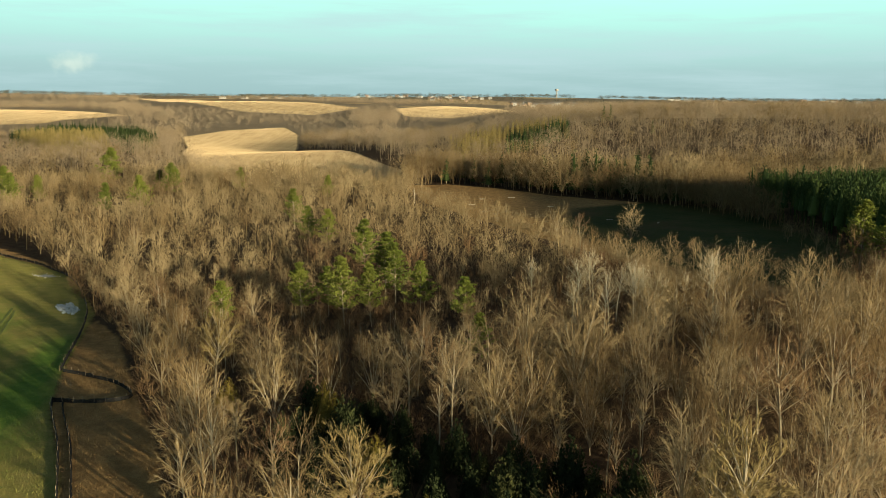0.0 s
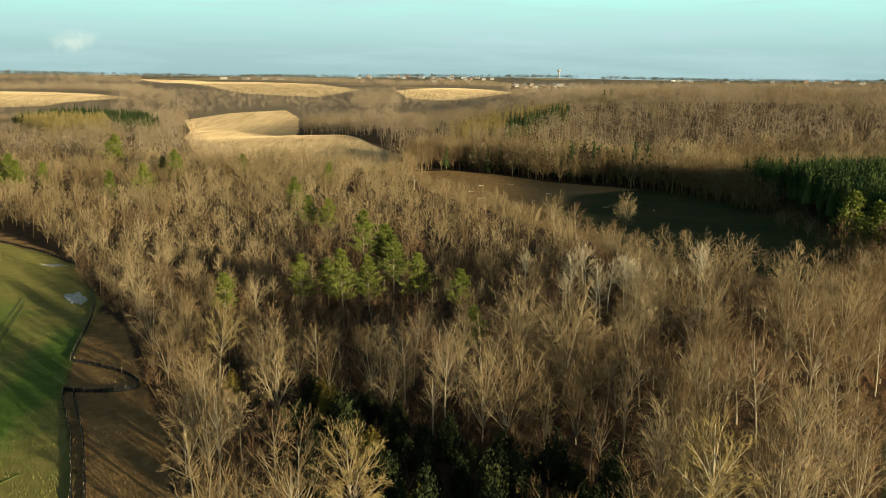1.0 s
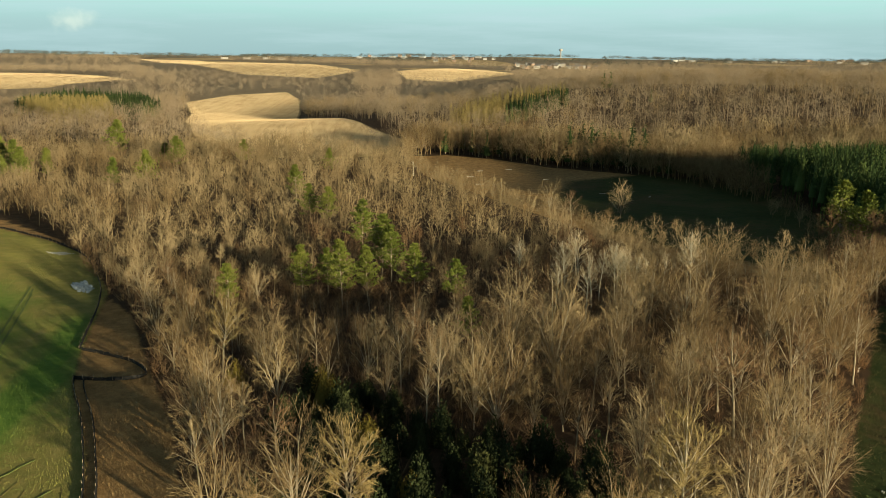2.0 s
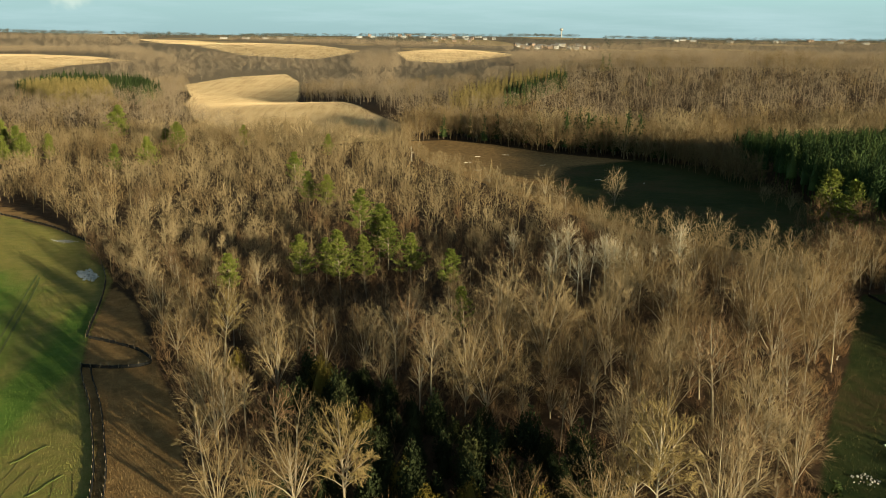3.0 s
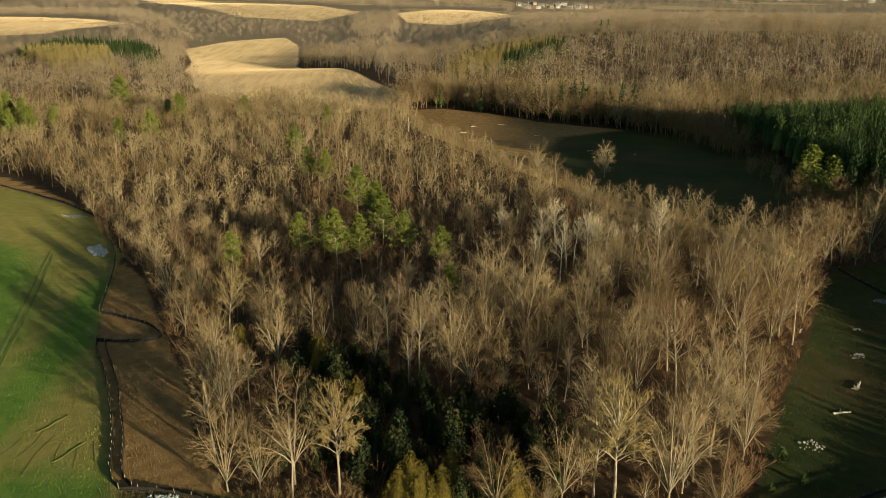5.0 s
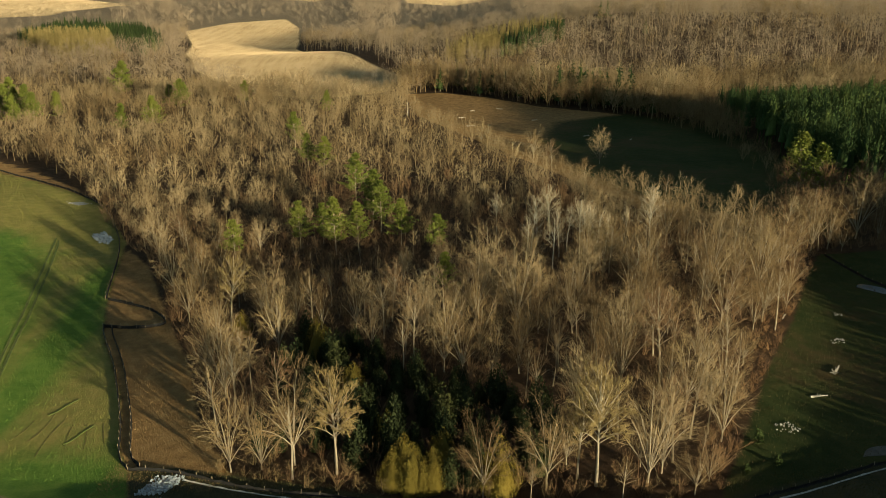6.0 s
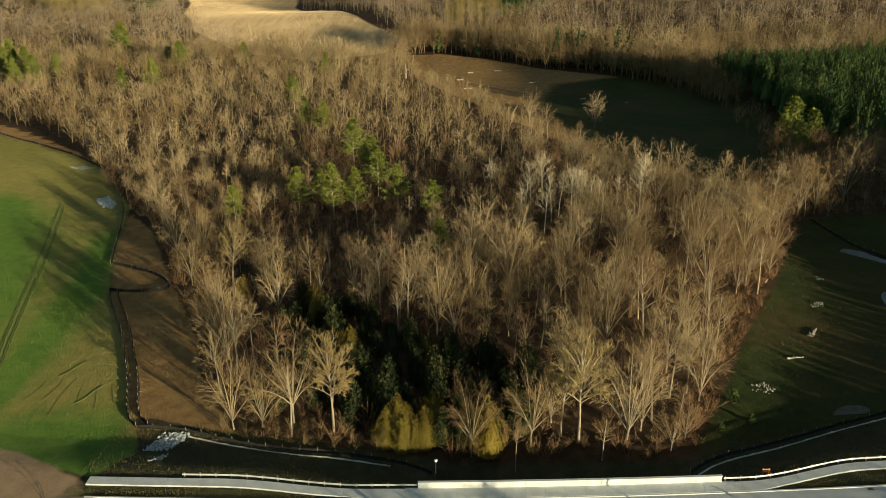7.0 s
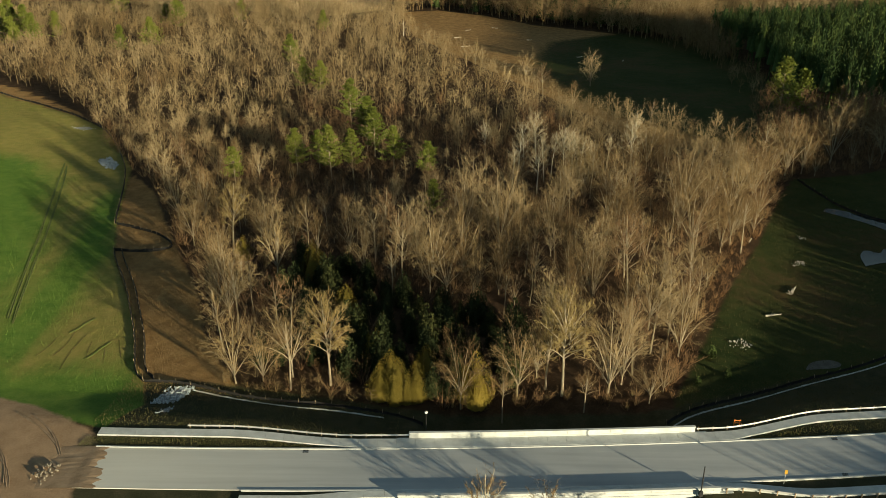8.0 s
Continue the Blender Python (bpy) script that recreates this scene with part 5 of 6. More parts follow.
def lamp_post(px, py, high, label):
    root = tagged(new("lamp_post"), label, "lamp post", "lamp posts")
    z = max(ground_at(px, py), -0.4)
    root.location = (px, py, z)
    bm = bmesh.new()
    add_rod(bm, (0, 0, -0.4), (0, 0, 0.5), 0.14, 0.12)
    part("base", bm, STEEL, root)
    bm = bmesh.new()
    add_rod(bm, (0, 0, 0.45), (0, 0, high - 0.5), 0.075, 0.055)
    part("pole", bm, PAINT_DARK if high > 5 else STEEL, root)
    bm = bmesh.new()
    bmesh.ops.create_uvsphere(bm, u_segments=12, v_segments=8, radius=0.26, matrix=pose(0, 0, high - 0.25) @ Matrix.Diagonal((1, 1, 1.15, 1)))
    part("globe", bm, LAMP_GLASS, root, "frosted white globe")
    bm = bmesh.new()
    add_rod(bm, (0, 0, high - 0.02), (0, 0, high + 0.10), 0.18, 0.03)
    part("cap", bm, PAINT_DARK, root)
    return root


lamp_post(8.6, 72.0, 5.2, "slim lamp post with a white globe behind the parapet")


def light_pole(px, py, high):
    root = tagged(new("utility_pole"), "dark slim pole beside the bridge's south pavement", "pole")
    root.location = (px, py, ROAD_Z)
    bm = bmesh.new()
    add_rod(bm, (0, 0, -0.3), (0, 0, high), 0.13, 0.08)
    part("pole", bm, PAINT_DARK, root)
    bm = bmesh.new()
    add_box(bm, (0, 0, 0.35), (0.28, 0.22, 0.40), 0, 0.03)
    part("cabinet", bm, PAINT_DARK, root)
    return root


light_pole(48.9, kerb_near(48.9) - 2.8, 5.2)


def road_sign(px, py):
    root = tagged(new("road_sign"), "small yellow road sign on a thin post", "sign")
    root.location = (px, py, ROAD_Z)
    bm = bmesh.new()
    add_rod(bm, (0, 0, -0.3), (0, 0, 2.5), 0.04, 0.04, 6)
    part("post", bm, STEEL, root)
    bm = bmesh.new()
    add_box(bm, (0, -0.06, 2.1), (0.22, 0.012, 0.38), 0, 0.008)
    part("board", bm, PAINT_YELLOW, root, "yellow sign board")
    return root


road_sign(62.0, kerb_near(62) - 0.9)


def gully(px, py):
    root = tagged(new("gully_cover"), "dark iron gully cover at the kerb", "drain", "gully covers")
    root.location = (px, py, ROAD_Z + 0.004)
    for q in (0.0, 0.56):
        bm = bmesh.new()
        add_box(bm, (0, q, 0.005), (0.45, 0.03, 0.012))
        part("frame_bar", bm, PAINT_DARK, root)
    for k in range(6):
        bm = bmesh.new()
        add_box(bm, (-0.38 + k * 0.152, 0.28, 0.004), (0.045, 0.25, 0.010))
        part("bar", bm, PAINT_DARK, root)


gully(74, kerb_far(74) - 0.75)
gully(72, kerb_near(72) + 0.15)
gully(-10, kerb_far(-10) - 0.75)


# ---- fences, stones, logs and pools ----
def along(path, gap):
    """Evenly spaced places and headings along a plan line."""
    out, carry = [], 0.0
    for (ax, ay), (bx, by) in zip(path, path[1:]):
        n = math.hypot(bx - ax, by - ay)
        s = carry
        while s < n:
            out.append((ax + (bx - ax) * s / n, ay + (by - ay) * s / n, math.degrees(math.atan2(by - ay, bx - ax))))
            s += gap
        carry = s - n
    return out


def smooth_line(path, rounds=2):
    for _ in range(rounds):
        new_path = [path[0]]
        for (ax, ay), (bx, by) in zip(path, path[1:]):
            new_path += [(ax * 0.75 + bx * 0.25, ay * 0.75 + by * 0.25), (ax * 0.25 + bx * 0.75, ay * 0.25 + by * 0.75)]
        path = new_path + [path[-1]]
    return path


def silt_fence(path, high, gap, label, cloth=None, stake_up=0.35):
    """A sagging sheet of cloth on wooden stakes, following the ground."""
    local = random.Random(int(path[0][0] * 7) + 3)
    root = tagged(new("silt_fence"), label, "fence", "silt fences")
    pts = along(smooth_line(path), 0.8)
    bm = bmesh.new()
    rings = []
    for k, (px, py, a) in enumerate(pts):
        g = ground_at(px, py)
        nx, ny = -math.sin(radians(a)), math.cos(radians(a))
        lean = local.uniform(-0.12, 0.12)
        h = high * local.uniform(0.7, 1.05)
        ring = []
        for d, up in ((-0.22, -0.05), (-0.05, 0.10), (lean - 0.015, h), (lean + 0.015, h), (0.05, 0.10), (0.22, -0.05)):
            ring.append(bm.verts.new((px + nx * d, py + ny * d, g + up)))
        rings.append(ring)
    for r, s in zip(rings, rings[1:]):
        for k in range(6):
            bm.faces.new((r[k], r[(k + 1) % 6], s[(k + 1) % 6], s[k]))
    part("cloth", bm, cloth or BLACK_CLOTH, root)
    bm = bmesh.new()
    add_box(bm, (0, 0, (high + stake_up) / 2 - 0.1), (0.035, 0.035, (high + stake_up) / 2 + 0.1), 0, 0.006)
    shared = None
    for px, py, a in along(smooth_line(path), gap):
        m = pose(px - 0.1 * math.sin(radians(a)), py, ground_at(px, py), local.uniform(-9, 9), local.uniform(-9, 9), a)
        if shared is None:
            ob = part("stake", bm, STAKE, root)
            shared = ob.data
        else:
            ob = new("stake", shared)
            ob.parent = root
        ob.matrix_basis = m
    return root


PALE_SOCK = plain_mat("pale_sock", (0.34, 0.34, 0.31), (0.60, 0.60, 0.56), 0.8, 0.8)
WEST_FENCE = [(-43, 88.5), (-46, 92), (-49, 102), (-54, 114), (-60, 128), (-67.5, 142), (-69, 146)]
silt_fence(WEST_FENCE, 0.75, 2.4, "sagging black silt fence on stakes along the meadow")
silt_fence([(a + 1.7, b + 0.6) for a, b in WEST_FENCE], 0.65, 2.6, "second black silt fence behind the first")
silt_fence([(-69, 146), (-62, 145.5), (-57, 146.5), (-55.5, 149), (-58, 153), (-62, 157), (-68, 160), (-75, 163)], 0.8, 1.9, "black silt fence looping into the brown verge")
silt_fence([(-75, 163), (-77.5, 172), (-80, 182), (-86, 203), (-92, 218), (-108, 249), (-126, 266), (-150, 285), (-173, 304), (-208, 327)], 0.8, 2.8, "long black silt fence round the meadow's edge")
silt_fence([(-43, 88.5), (-38, 88.2), (-33, 87), (-25, 84.0), (-17, 82.2), (-7, 81), (3, 79), (8, 76)], 0.6, 3.0, "black silt fence at the foot of the road bank")
silt_fence([(-33, 85.6), (-25, 82.8), (-17, 80.9), (-7, 79.7), (2, 77.8)], 0.16, 9.0, "pale filter sock at the foot of the bank", PALE_SOCK, 0.1)
silt_fence([(49, 77), (53, 80.5), (61, 84.5), (74, 91.5), (88, 97), (98, 102), (125, 118)], 0.6, 3.0, "black silt fence below the bank of the dale")
silt_fence([(50, 76.4), (53.5, 79.4), (61, 83.2), (74, 90.2), (88, 95.6), (98, 100.6), (125, 116)], 0.16, 9.0, "pale filter sock below the bank of the dale", PALE_SOCK, 0.1)
silt_fence([(118, 205), (121, 190), (122, 184), (127, 174), (140, 166)], 0.7, 3.0, "black silt fence by the stream")


def stone_mesh(seed):
    """A broken angular stone."""
    local = random.Random(seed)
    bm = bmesh.new()
    bmesh.ops.create_icosphere(bm, subdivisions=1, radius=0.5)
    for v in bm.verts:
        v.co *= local.uniform(0.72, 1.2)
    for _ in range(2):
        n = Vector((local.gauss(0, 1), local.gauss(0, 1), local.gauss(0, 1))).normalized()
        for v in bm.verts:
            d = v.co.dot(n) - 0.34
            if d > 0:
                v.co -= n * d
    me = bpy.data.meshes.new("stone")
    bm.to_mesh(me)
    bm.free()
    return me


STONES = [stone_mesh(k) for k in range(6)]
STONES_WHITE = [stone_mesh(k + 20) for k in range(4)]
STONES_DULL = [stone_mesh(k + 40) for k in range(4)]
for me in STONES_DULL:
    me.materials.append(DULL_STONE)
for me in STONES:
    me.materials.append(STONE)
for me in STONES_WHITE:
    me.materials.append(WHITE_STONE)


BEDDING = plain_mat("gravel_bedding", (0.20, 0.21, 0.22), (0.40, 0.41, 0.42), 2.2, 0.9, relief=0.8)


def stone_bed(name, corners, count, size, meshes, label, pile=0.0, seed=1):
    """Loose stones laid in a patch or heaped in a pile, each of its own."""
    local = random.Random(seed)
    root = tagged(new(name), label, "stones", "stone beds")
    xs, ys = [c[0] for c in corners], [c[1] for c in corners]
    cx, cy = sum(xs) / len(xs), sum(ys) / len(ys)
    if not pile:
        bm = bmesh.new()
        line = smooth_line(corners + corners[:1], 1)[:-1]
        top = [bm.verts.new((a, b, ground_at(a, b) - 0.05)) for a, b in line]
        peak = bm.verts.new((cx, cy, ground_at(cx, cy) + 0.12))
        for k in range(len(top)):
            bm.faces.new((top[k], top[(k + 1) % len(top)], peak))
        part("bedding", bm, BEDDING, root)
    made, tries = 0, 0
    while made < count and tries < count * 12:
        tries += 1
        px, py = local.uniform(min(xs), max(xs)), local.uniform(min(ys), max(ys))
        if float(inside(np.array(px), np.array(py), corners)) < 0:
            continue
        s = size * local.uniform(0.6, 1.4)
        rise = pile * max(0.0, 1 - math.hypot(px - cx, py - cy) / (0.5 * (max(xs) - min(xs)) + 0.1)) * local.uniform(0.2, 1)
        ob = new("stone", meshes[made % len(meshes)])
        ob.parent = root
        ob.matrix_basis = pose(px, py, ground_at(px, py) + s * 0.22 + rise, local.uniform(0, 360), local.uniform(0, 360), local.uniform(0, 360)) @ Matrix.Diagonal((s, s * local.uniform(0.7, 1.1), s * local.uniform(0.6, 0.9), 1))
        made += 1
    return root


stone_bed("riprap_apron", [(-39.5, 80.5), (-38, 86.5), (-33.4, 87), (-33, 85.5), (-35.5, 80.5)], 300, 0.36, STONES, "bed of pale blue-grey broken stone at the bank's foot", 0, 3)
stone_bed("riprap_spill", [(-37, 76.5), (-36, 79.5), (-34.5, 79.5), (-35, 76.5)], 16, 0.35, STONES, "a few broken stones spilled on the bank", 0, 4)
stone_bed("riprap_outlet", [(-99, 214.5), (-96.5, 219), (-91, 211), (-90.5, 206), (-94, 207)], 230, 0.55, STONES, "bed of pale grey stone at a drain outlet", 0, 5)
stone_bed("stone_heap", [(67.5, 103.5), (68, 106), (71, 107), (72.5, 105), (70.5, 103)], 55, 0.30, STONES_WHITE, "heap of white stones in the grass", 0.7, 6)
stone_bed("stone_heap", [(94, 143.5), (95, 146), (98, 146), (97.5, 143.5)], 30, 0.30, STONES_WHITE, "heap of white stones in the grass", 0.5, 7)
stone_bed("stone_heap", [(101.8, 160), (102, 162), (104, 162), (104, 160)], 16, 0.30, STONES_WHITE, "small heap of white stones", 0.4, 8)
stone_bed("stone_scatter", [(-122, 249), (-118, 254), (-112, 250), (-116, 246)], 22, 0.36, STONES_WHITE, "scattered pale stones by the meadow's fence", 0, 9)
stone_bed("rubble_heap", [(-50.5, 58), (-49, 63), (-46, 62), (-47.5, 57.5)], 60, 0.36, STONES_DULL, "heap of dull grey rubble on bare earth", 0.9, 10)


def fallen_log(px, py, turn, length, r, label="bleached fallen log with broken branch stubs in the grass", roots=False):
    root = tagged(new("fallen_log"), label, "log", "fallen logs")
    local = random.Random(int(px * 13 + py))
    root.matrix_basis = pose(px, py, ground_at(px, py), 0, 0, turn)
    bm = bmesh.new()
    last = Vector((-length / 2, 0, r * 0.8))
    steps_n = 4
    for k in range(steps_n):
        nxt = last + Vector((length / steps_n, local.uniform(-0.12, 0.12) * length / 4, local.uniform(-0.03, 0.05)))
        add_rod(bm, last, nxt, r * (1 - k * 0.17), r * (1 - (k + 1) * 0.17), 7)
        last = nxt
    part("stem", bm, DEAD_WOOD, root)
    for k in range(4):
        bm = bmesh.new()
        at = Vector((local.uniform(-0.2, 0.5) * length, 0, r))
        add_rod(bm, at, at + Vector((local.uniform(0.2, 0.8), local.uniform(-0.9, 0.9), local.uniform(0.3, 0.9))) * length * 0.14, r * 0.4, r * 0.12, 5)
        part("branch_stub", bm, DEAD_WOOD, root)
    if roots:
        for k in range(7):
            bm = bmesh.new()
            a = k * 0.9
            at = Vector((-length / 2, 0, r))
            add_rod(bm, at, at + Vector((-0.3, math.cos(a) * 0.9, abs(math.sin(a)) * 1.1)), r * 0.5, r * 0.15, 5)
            part("root", bm, DEAD_WOOD, root)
    return root


fallen_log(81, 118, 8, 3.6, 0.26)
fallen_log(89.5, 130, 55, 4.2, 0.34, "bleached upturned stump with roots in the grass", True)
fallen_log(88, 156, 60, 2.4, 0.16)
for lx, ly, la, ll in ((16, 436, 10, 5), (22, 458, 20, 4), (38, 466, 160, 5), (55, 430, 10, 4), (20, 410, 5, 6), (76, 384, 12, 4), (96, 376, 60, 3)):
    fallen_log(lx, ly, la, ll * 0.75, 0.20)


def snag(px, py, high):
    """A dead standing trunk, broken off at the top."""
    root = tagged(new("dead_snag"), "bleached dead trunk broken off at the top", "dead tree")
    root.location = (px, py, ground_at(px, py))
    bm = bmesh.new()
    add_rod(bm, (0, 0, -0.3), (0.15, 0, high * 0.5), 0.40, 0.30, 8)
    add_rod(bm, (0.15, 0, high * 0.5), (-0.1, 0.1, high), 0.30, 0.12, 8)
    part("trunk", bm, DEAD_WOOD, root)
    for k in range(3):
        bm = bmesh.new()
        a = k * 2.1
        add_rod(bm, (0.1, 0, high * (0.55 + 0.13 * k)), (0.1 + math.cos(a) * 1.8, math.sin(a) * 1.8, high * (0.62 + 0.14 * k)), 0.16, 0.05, 5)
        part("limb", bm, DEAD_WOOD, root)


snag(-14, 440, 8)


MUD = plain_mat("wet_mud", (0.055, 0.052, 0.042), (0.13, 0.125, 0.11), 0.6, 0.7, spec=0.3, relief=0.4)


def pool(name, outline, lift, label, material=WATER):
    """Standing water: a thin sheet with a low muddy rim."""
    line = smooth_line(outline + outline[:1], 2)[:-1]
    z = max(ground_at(a, b) for a, b in line) + lift
    bm = bmesh.new()
    top = [bm.verts.new((a, b, z)) for a, b in line]
    low = [bm.verts.new((a, b, z - 0.6)) for a, b in line]
    bm.faces.new(top)
    for k in range(len(top)):
        j = (k + 1) % len(top)
        bm.faces.new((top[k], top[j], low[j], low[k]))
    return tagged(part(name, bm, material), label, "water", kind="structure")


pool("water_pond", [(112, 144), (113, 150), (116, 154), (119, 151), (121, 155), (124, 153), (122, 147), (117, 146)], 0.03, "shallow pond reflecting the sky")
pool("water_stream", [(116, 180), (118, 183), (124, 179), (131, 170), (133, 164), (129, 163), (125, 171), (119, 177)], 0.03, "narrow stream reflecting the sky")
pool("water_puddle", [(80, 97), (82, 100), (87, 101), (88, 98)], 0.02, "patch of wet grey mud below the bank", MUD)


def barrier(px, py):
    root = tagged(new("orange_barrier"), "small orange and white barrier by the guard rail", "barrier")
    root.location = (px, py, ground_at(px, py))
    for s in (-0.45, 0.45):
        bm = bmesh.new()
        add_box(bm, (s, 0, 0.55), (0.06, 0.06, 0.6), 0, 0.01)
        part("leg", bm, PAINT_ORANGE, root)
    for h in (0.55, 0.98):
        bm = bmesh.new()
        add_box(bm, (0, -0.07, h), (0.60, 0.02, 0.11), 0, 0.008)
        part("board", bm, PAINT_ORANGE, root)


barrier(59.5, back_far(59.5) + 1.6)


# ---- ruts and ridges in the new grass ----
RUT = plain_mat("rut_soil", (0.075, 0.10, 0.026), (0.14, 0.155, 0.045), 0.8, 0.95, relief=0.5)


def rut(path, wide, label, material=RUT, rise=1.0):
    """A pressed wheel mark: two low ridges and a hollow, following the ground."""
    bm = bmesh.new()
    rings = []
    for k, (px, py, a) in enumerate(along(smooth_line(path), 1.2)):
        nx, ny = -math.sin(radians(a)), math.cos(radians(a))
        w = wide * (0.8 + 0.4 * noise.noise((px * 0.3, py * 0.3, 5.0)))
        ring = []
        for d, up in ((-1.0, -0.02), (-0.7, 0.10), (-0.3, 0.02), (0.3, 0.02), (0.7, 0.10), (1.0, -0.02)):
            qx, qy = px + nx * d * w, py + ny * d * w
            ring.append(bm.verts.new((qx, qy, ground_at(qx, qy) + 0.03 + up * rise)))
        rings.append(ring)
    for r, s in zip(rings, rings[1:]):
        for k in range(5):
            bm.faces.new((r[k], r[k + 1], s[k + 1], s[k]))
    return tagged(part("ground_rut", bm, material), label, "wheel rut", kind="structure")


RILL = plain_mat("rill_soil", (0.10, 0.075, 0.03), (0.20, 0.145, 0.06), 0.8, 0.95, relief=0.5)
for line in ([(-107, 209), (-102.8, 195), (-90.6, 155), (-84.4, 133), (-76.8, 108)], [(-105.5, 207), (-100.8, 194), (-89, 155), (-82.5, 131), (-75, 106)]):
    rut(line, 0.34, "dark wheel rut pressed into the new grass")
for line in ([(-62.3, 105.6), (-61.8, 100.7), (-62.8, 95.8)], [(-59.6, 104.5), (-60.2, 98), (-59.4, 91)], [(-57.6, 102.2), (-57.0, 98), (-55.4, 93.3)], [(-55.2, 102.4), (-53.6, 98), (-52.4, 93.5)],
             [(-64.8, 103), (-64.9, 99), (-66, 95)], [(-52.6, 103), (-51.0, 99), (-49.8, 96)]):
    rut(line, 0.05, "small brown washed-out rill in the grass", RILL, 0.4)


# ---- the far town ----
WALLS = [plain_mat("pale_wall", (0.34, 0.33, 0.31), (0.50, 0.48, 0.45), 0.1, 0.8), plain_mat("brick_wall", (0.30, 0.20, 0.15), (0.42, 0.29, 0.21), 0.1, 0.85)]
ROOFING = plain_mat("grey_roof", (0.14, 0.13, 0.125), (0.24, 0.225, 0.21), 0.1, 0.85)
PANE = plain_mat("far_window", (0.03, 0.04, 0.05), (0.06, 0.07, 0.08), 0.1, 0.15, spec=0.5)


def far_ground(px, py):
    z = ground_at(px, py)
    return z + float(ease((py - 1500) / 1500)) * 7 * math.sin(px * 0.0023 + 1.0) * math.sin(py * 0.0019)


def town_house(w, d, h, wall, pitched, label, name):
    root = tagged(new(name), label, "building", "far town")
    bm = bmesh.new()
    add_box(bm, (0, 0, h / 2 - 1), (w / 2, d / 2, h / 2 + 1))
    shell = part("wall", bm, wall, root)
    bm = bmesh.new()
    if pitched:
        a = [bm.verts.new(p) for p in ((-w / 2 - 0.5, -d / 2 - 0.5, h), (w / 2 + 0.5, -d / 2 - 0.5, h), (w / 2 + 0.5, d / 2 + 0.5, h), (-w / 2 - 0.5, d / 2 + 0.5, h), (-w / 2, 0, h + d * 0.32), (w / 2, 0, h + d * 0.32))]
        for f in ((0, 1, 5, 4), (2, 3, 4, 5), (1, 2, 5), (3, 0, 4), (0, 3, 2, 1)):
            bm.faces.new([a[k] for k in f])
    else:
        add_box(bm, (0, 0, h + 0.3), (w / 2 + 0.3, d / 2 + 0.3, 0.4))
    part("roof", bm, ROOFING if pitched else wall, root)
    floors, cols = max(1, int(h / 3.2)), max(2, int(w / 7))
    for f in range(floors):
        for c in range(cols):
            bm = bmesh.new()
            add_box(bm, (-w / 2 + (c + 0.5) * w / cols, -d / 2 - 0.03, (f + 0.55) * h / floors), (w / cols * 0.28, 0.05, 0.7))
            part("window", bm, PANE, shell)
    return root


local = random.Random(5)
kinds = [town_house(14, 10, 6, WALLS[0], True, "pale house with a grey pitched roof in the far town", "house"), town_house(12, 10, 6.5, WALLS[1], True, "brick house with a grey pitched roof in the far town", "house"),
         town_house(24, 14, 5.0, WALLS[0], False, "long white flat-roofed building in the far town", "warehouse"), town_house(16, 14, 10, WALLS[1], False, "brown apartment tower on the horizon", "apartment_tower")]
spots = []
for k in range(34):
    spots.append((k % 2, local.uniform(230, 430), local.uniform(2450, 2900)))
for k in range(12):
    spots.append((k % 2, local.uniform(-60, 210), local.uniform(3000, 3500)))
for k in range(9):
    spots.append((2, -350 + k * 62 + local.uniform(-8, 8), 3650 + local.uniform(-60, 60)))
for k in range(9):
    spots.append((2, local.uniform(900, 1700), local.uniform(3200, 3900)))
for k in range(7):
    spots.append((3, local.uniform(-420, 60), local.uniform(4300, 4600)))
for k in range(9):
    spots.append((3, local.uniform(1650, 2150), local.uniform(4200, 4500)))
for k in range(4):
    spots.append((2, local.uniform(-800, -500), local.uniform(3000, 3300)))
seen_kind = set()
for kind, bx, by in spots:
    m = pose(bx, by, far_ground(bx, by) + (1.5 if kind != 3 else 0), 0, 0, local.uniform(-25, 25))
    if kind in seen_kind:
        copy_thing(kinds[kind], m)
    else:
        seen_kind.add(kind)
        kinds[kind].matrix_basis = m


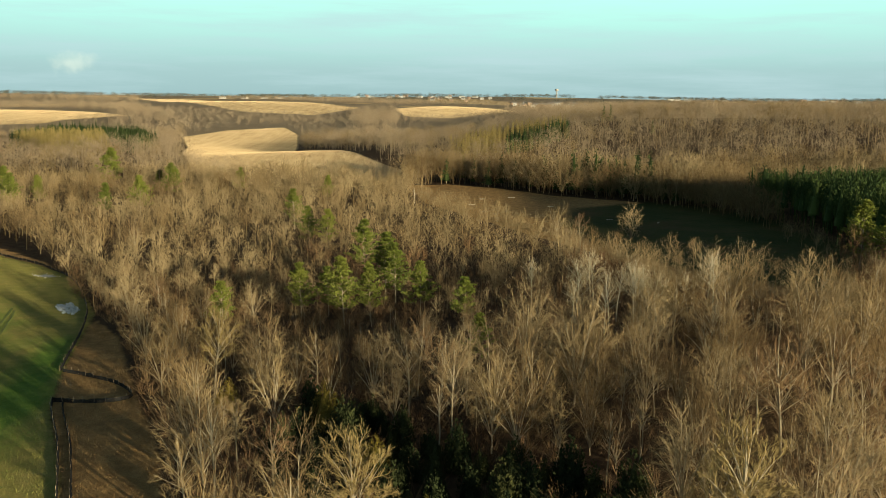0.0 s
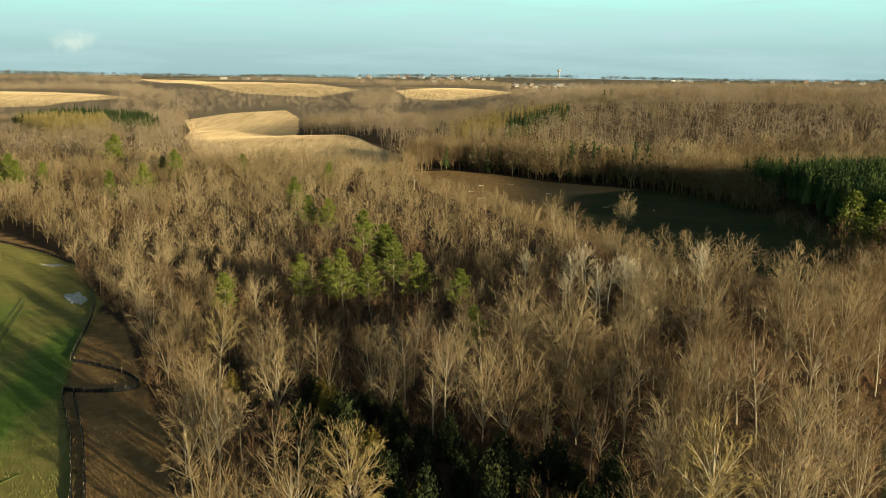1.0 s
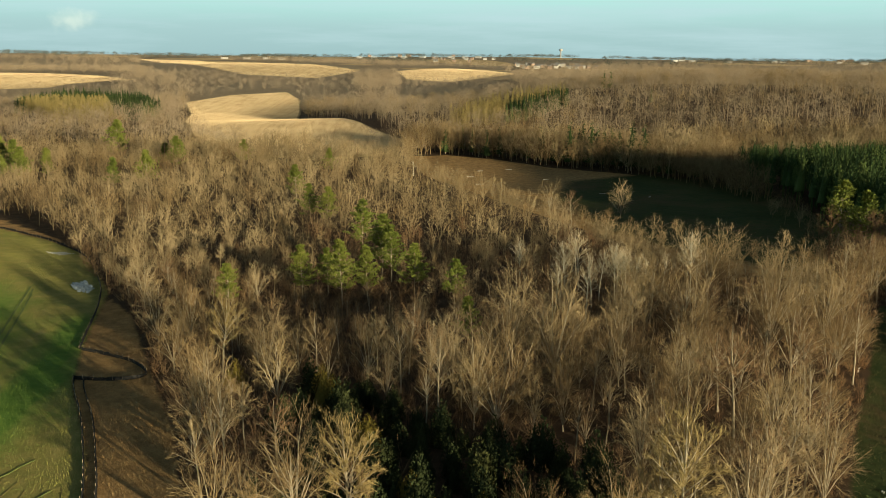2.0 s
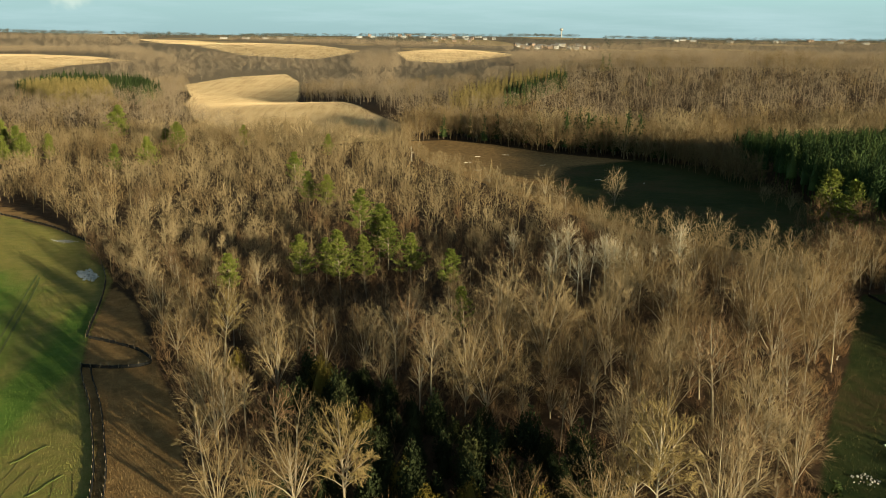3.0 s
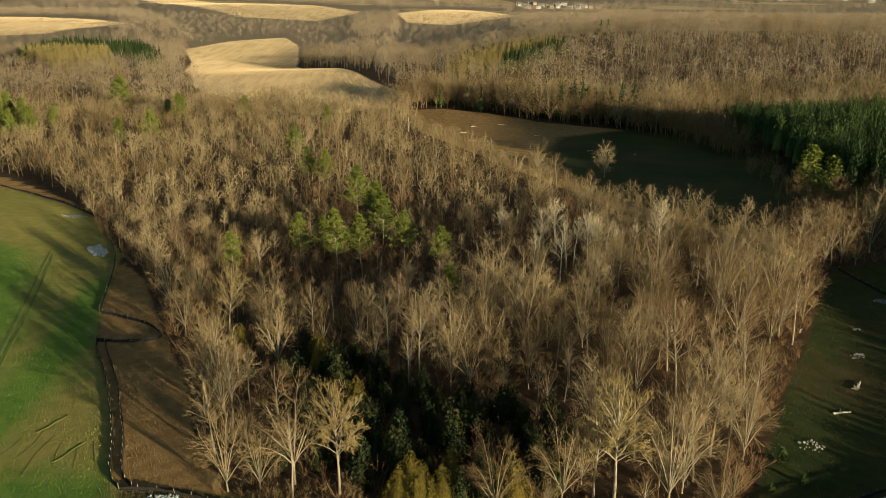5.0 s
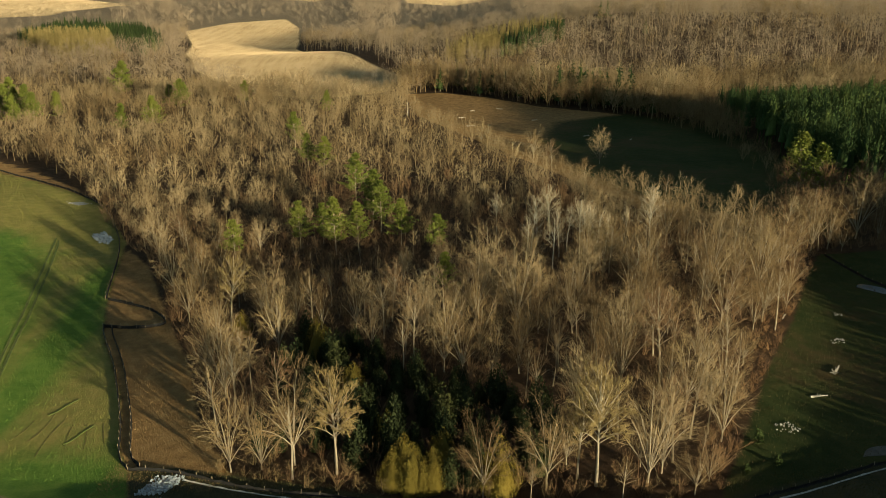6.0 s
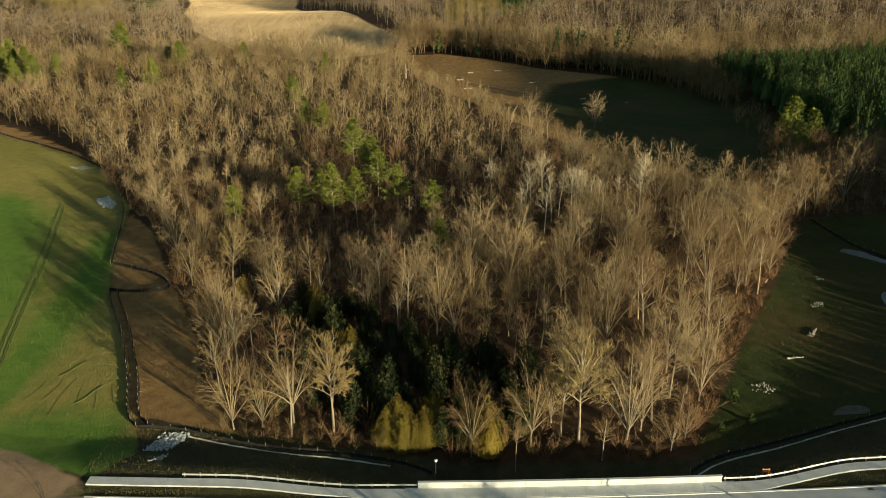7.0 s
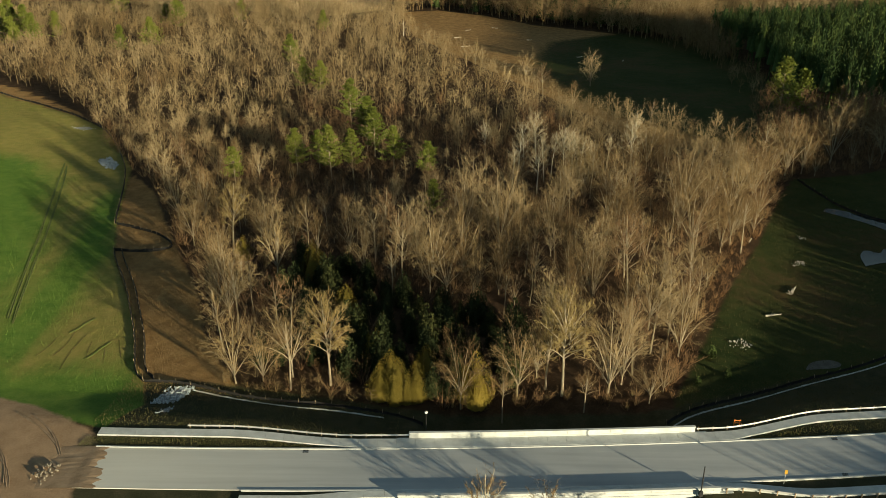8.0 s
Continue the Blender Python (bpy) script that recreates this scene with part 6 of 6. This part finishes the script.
def water_tower(px, py):
    root = tagged(new("water_tower"), "white water tower on the horizon", "water tower", "far town")
    root.location = (px, py, far_ground(px, py))
    bm = bmesh.new()
    add_rod(bm, (0, 0, -2), (0, 0, 34), 3.2, 2.6, 12)
    part("shaft", bm, WALLS[0], root)
    bm = bmesh.new()
    bmesh.ops.create_uvsphere(bm, u_segments=16, v_segments=10, radius=9, matrix=pose(0, 0, 38) @ Matrix.Diagonal((1, 1, 0.7, 1)))
    part("tank", bm, WALLS[0], root)


water_tower(570, 4350)


for rx, ry in ((-60.5, 111.5), (-53.8, 102)):
    rut([(rx, ry), (rx - 1.2, ry - 2.6), (rx - 1.6, ry - 5.0), (rx - 3.0, ry - 7.0)], 0.05, "small dark washed-out rill in the grass")


# ---- dirt spilled over the road's end ----
def dirt_spill():
    edge = random.Random(12)
    bm = bmesh.new()
    ys = [kerb_near(-43) - 0.2 + k * 0.5 for k in range(21)]
    rows_of = []
    for b in ys:
        reach = 1.0 + 1.3 * edge.random() + (1.5 if b < kerb_near(-43) + 4.5 else 0.3)
        line = [bm.verts.new((-49.5, b, ground_at(-49.5, b) - 0.03)), bm.verts.new((-46.0, b, ROAD_Z - 0.08 + 0.05 * edge.random()))]
        for f, z in ((0.0, 0.02), (0.3, 0.07), (0.55, 0.09), (0.85, 0.045), (1.0, 0.004)):
            line.append(bm.verts.new((-43.6 + f * (0.6 + reach), b, ROAD_Z + z + 0.012 * edge.random())))
        rows_of.append(line)
    for a, b in zip(rows_of, rows_of[1:]):
        for k in range(6):
            bm.faces.new((a[k], a[k + 1], b[k + 1], b[k]))
    return tagged(part("ground_spill", bm, EARTH), "brown dirt spilled over the road's raw end", "dirt", kind="structure")


EARTH = plain_mat("spilled_earth", (0.24, 0.165, 0.10), (0.42, 0.30, 0.20), 0.5, 0.95, relief=0.5)
dirt_spill()
for line in ([(-70, 74), (-62, 70), (-56, 64), (-53, 57)], [(-68, 71), (-60, 67), (-54.5, 61.5), (-52, 56)], [(-72, 67), (-63, 63.5), (-57, 58)], [(-60, 76), (-53, 71), (-48.5, 66)], [(-57, 75.5), (-51, 70), (-47.5, 64)]):
    rut(line, 0.26, "track mark pressed into bare brown earth", EARTH, 0.9)
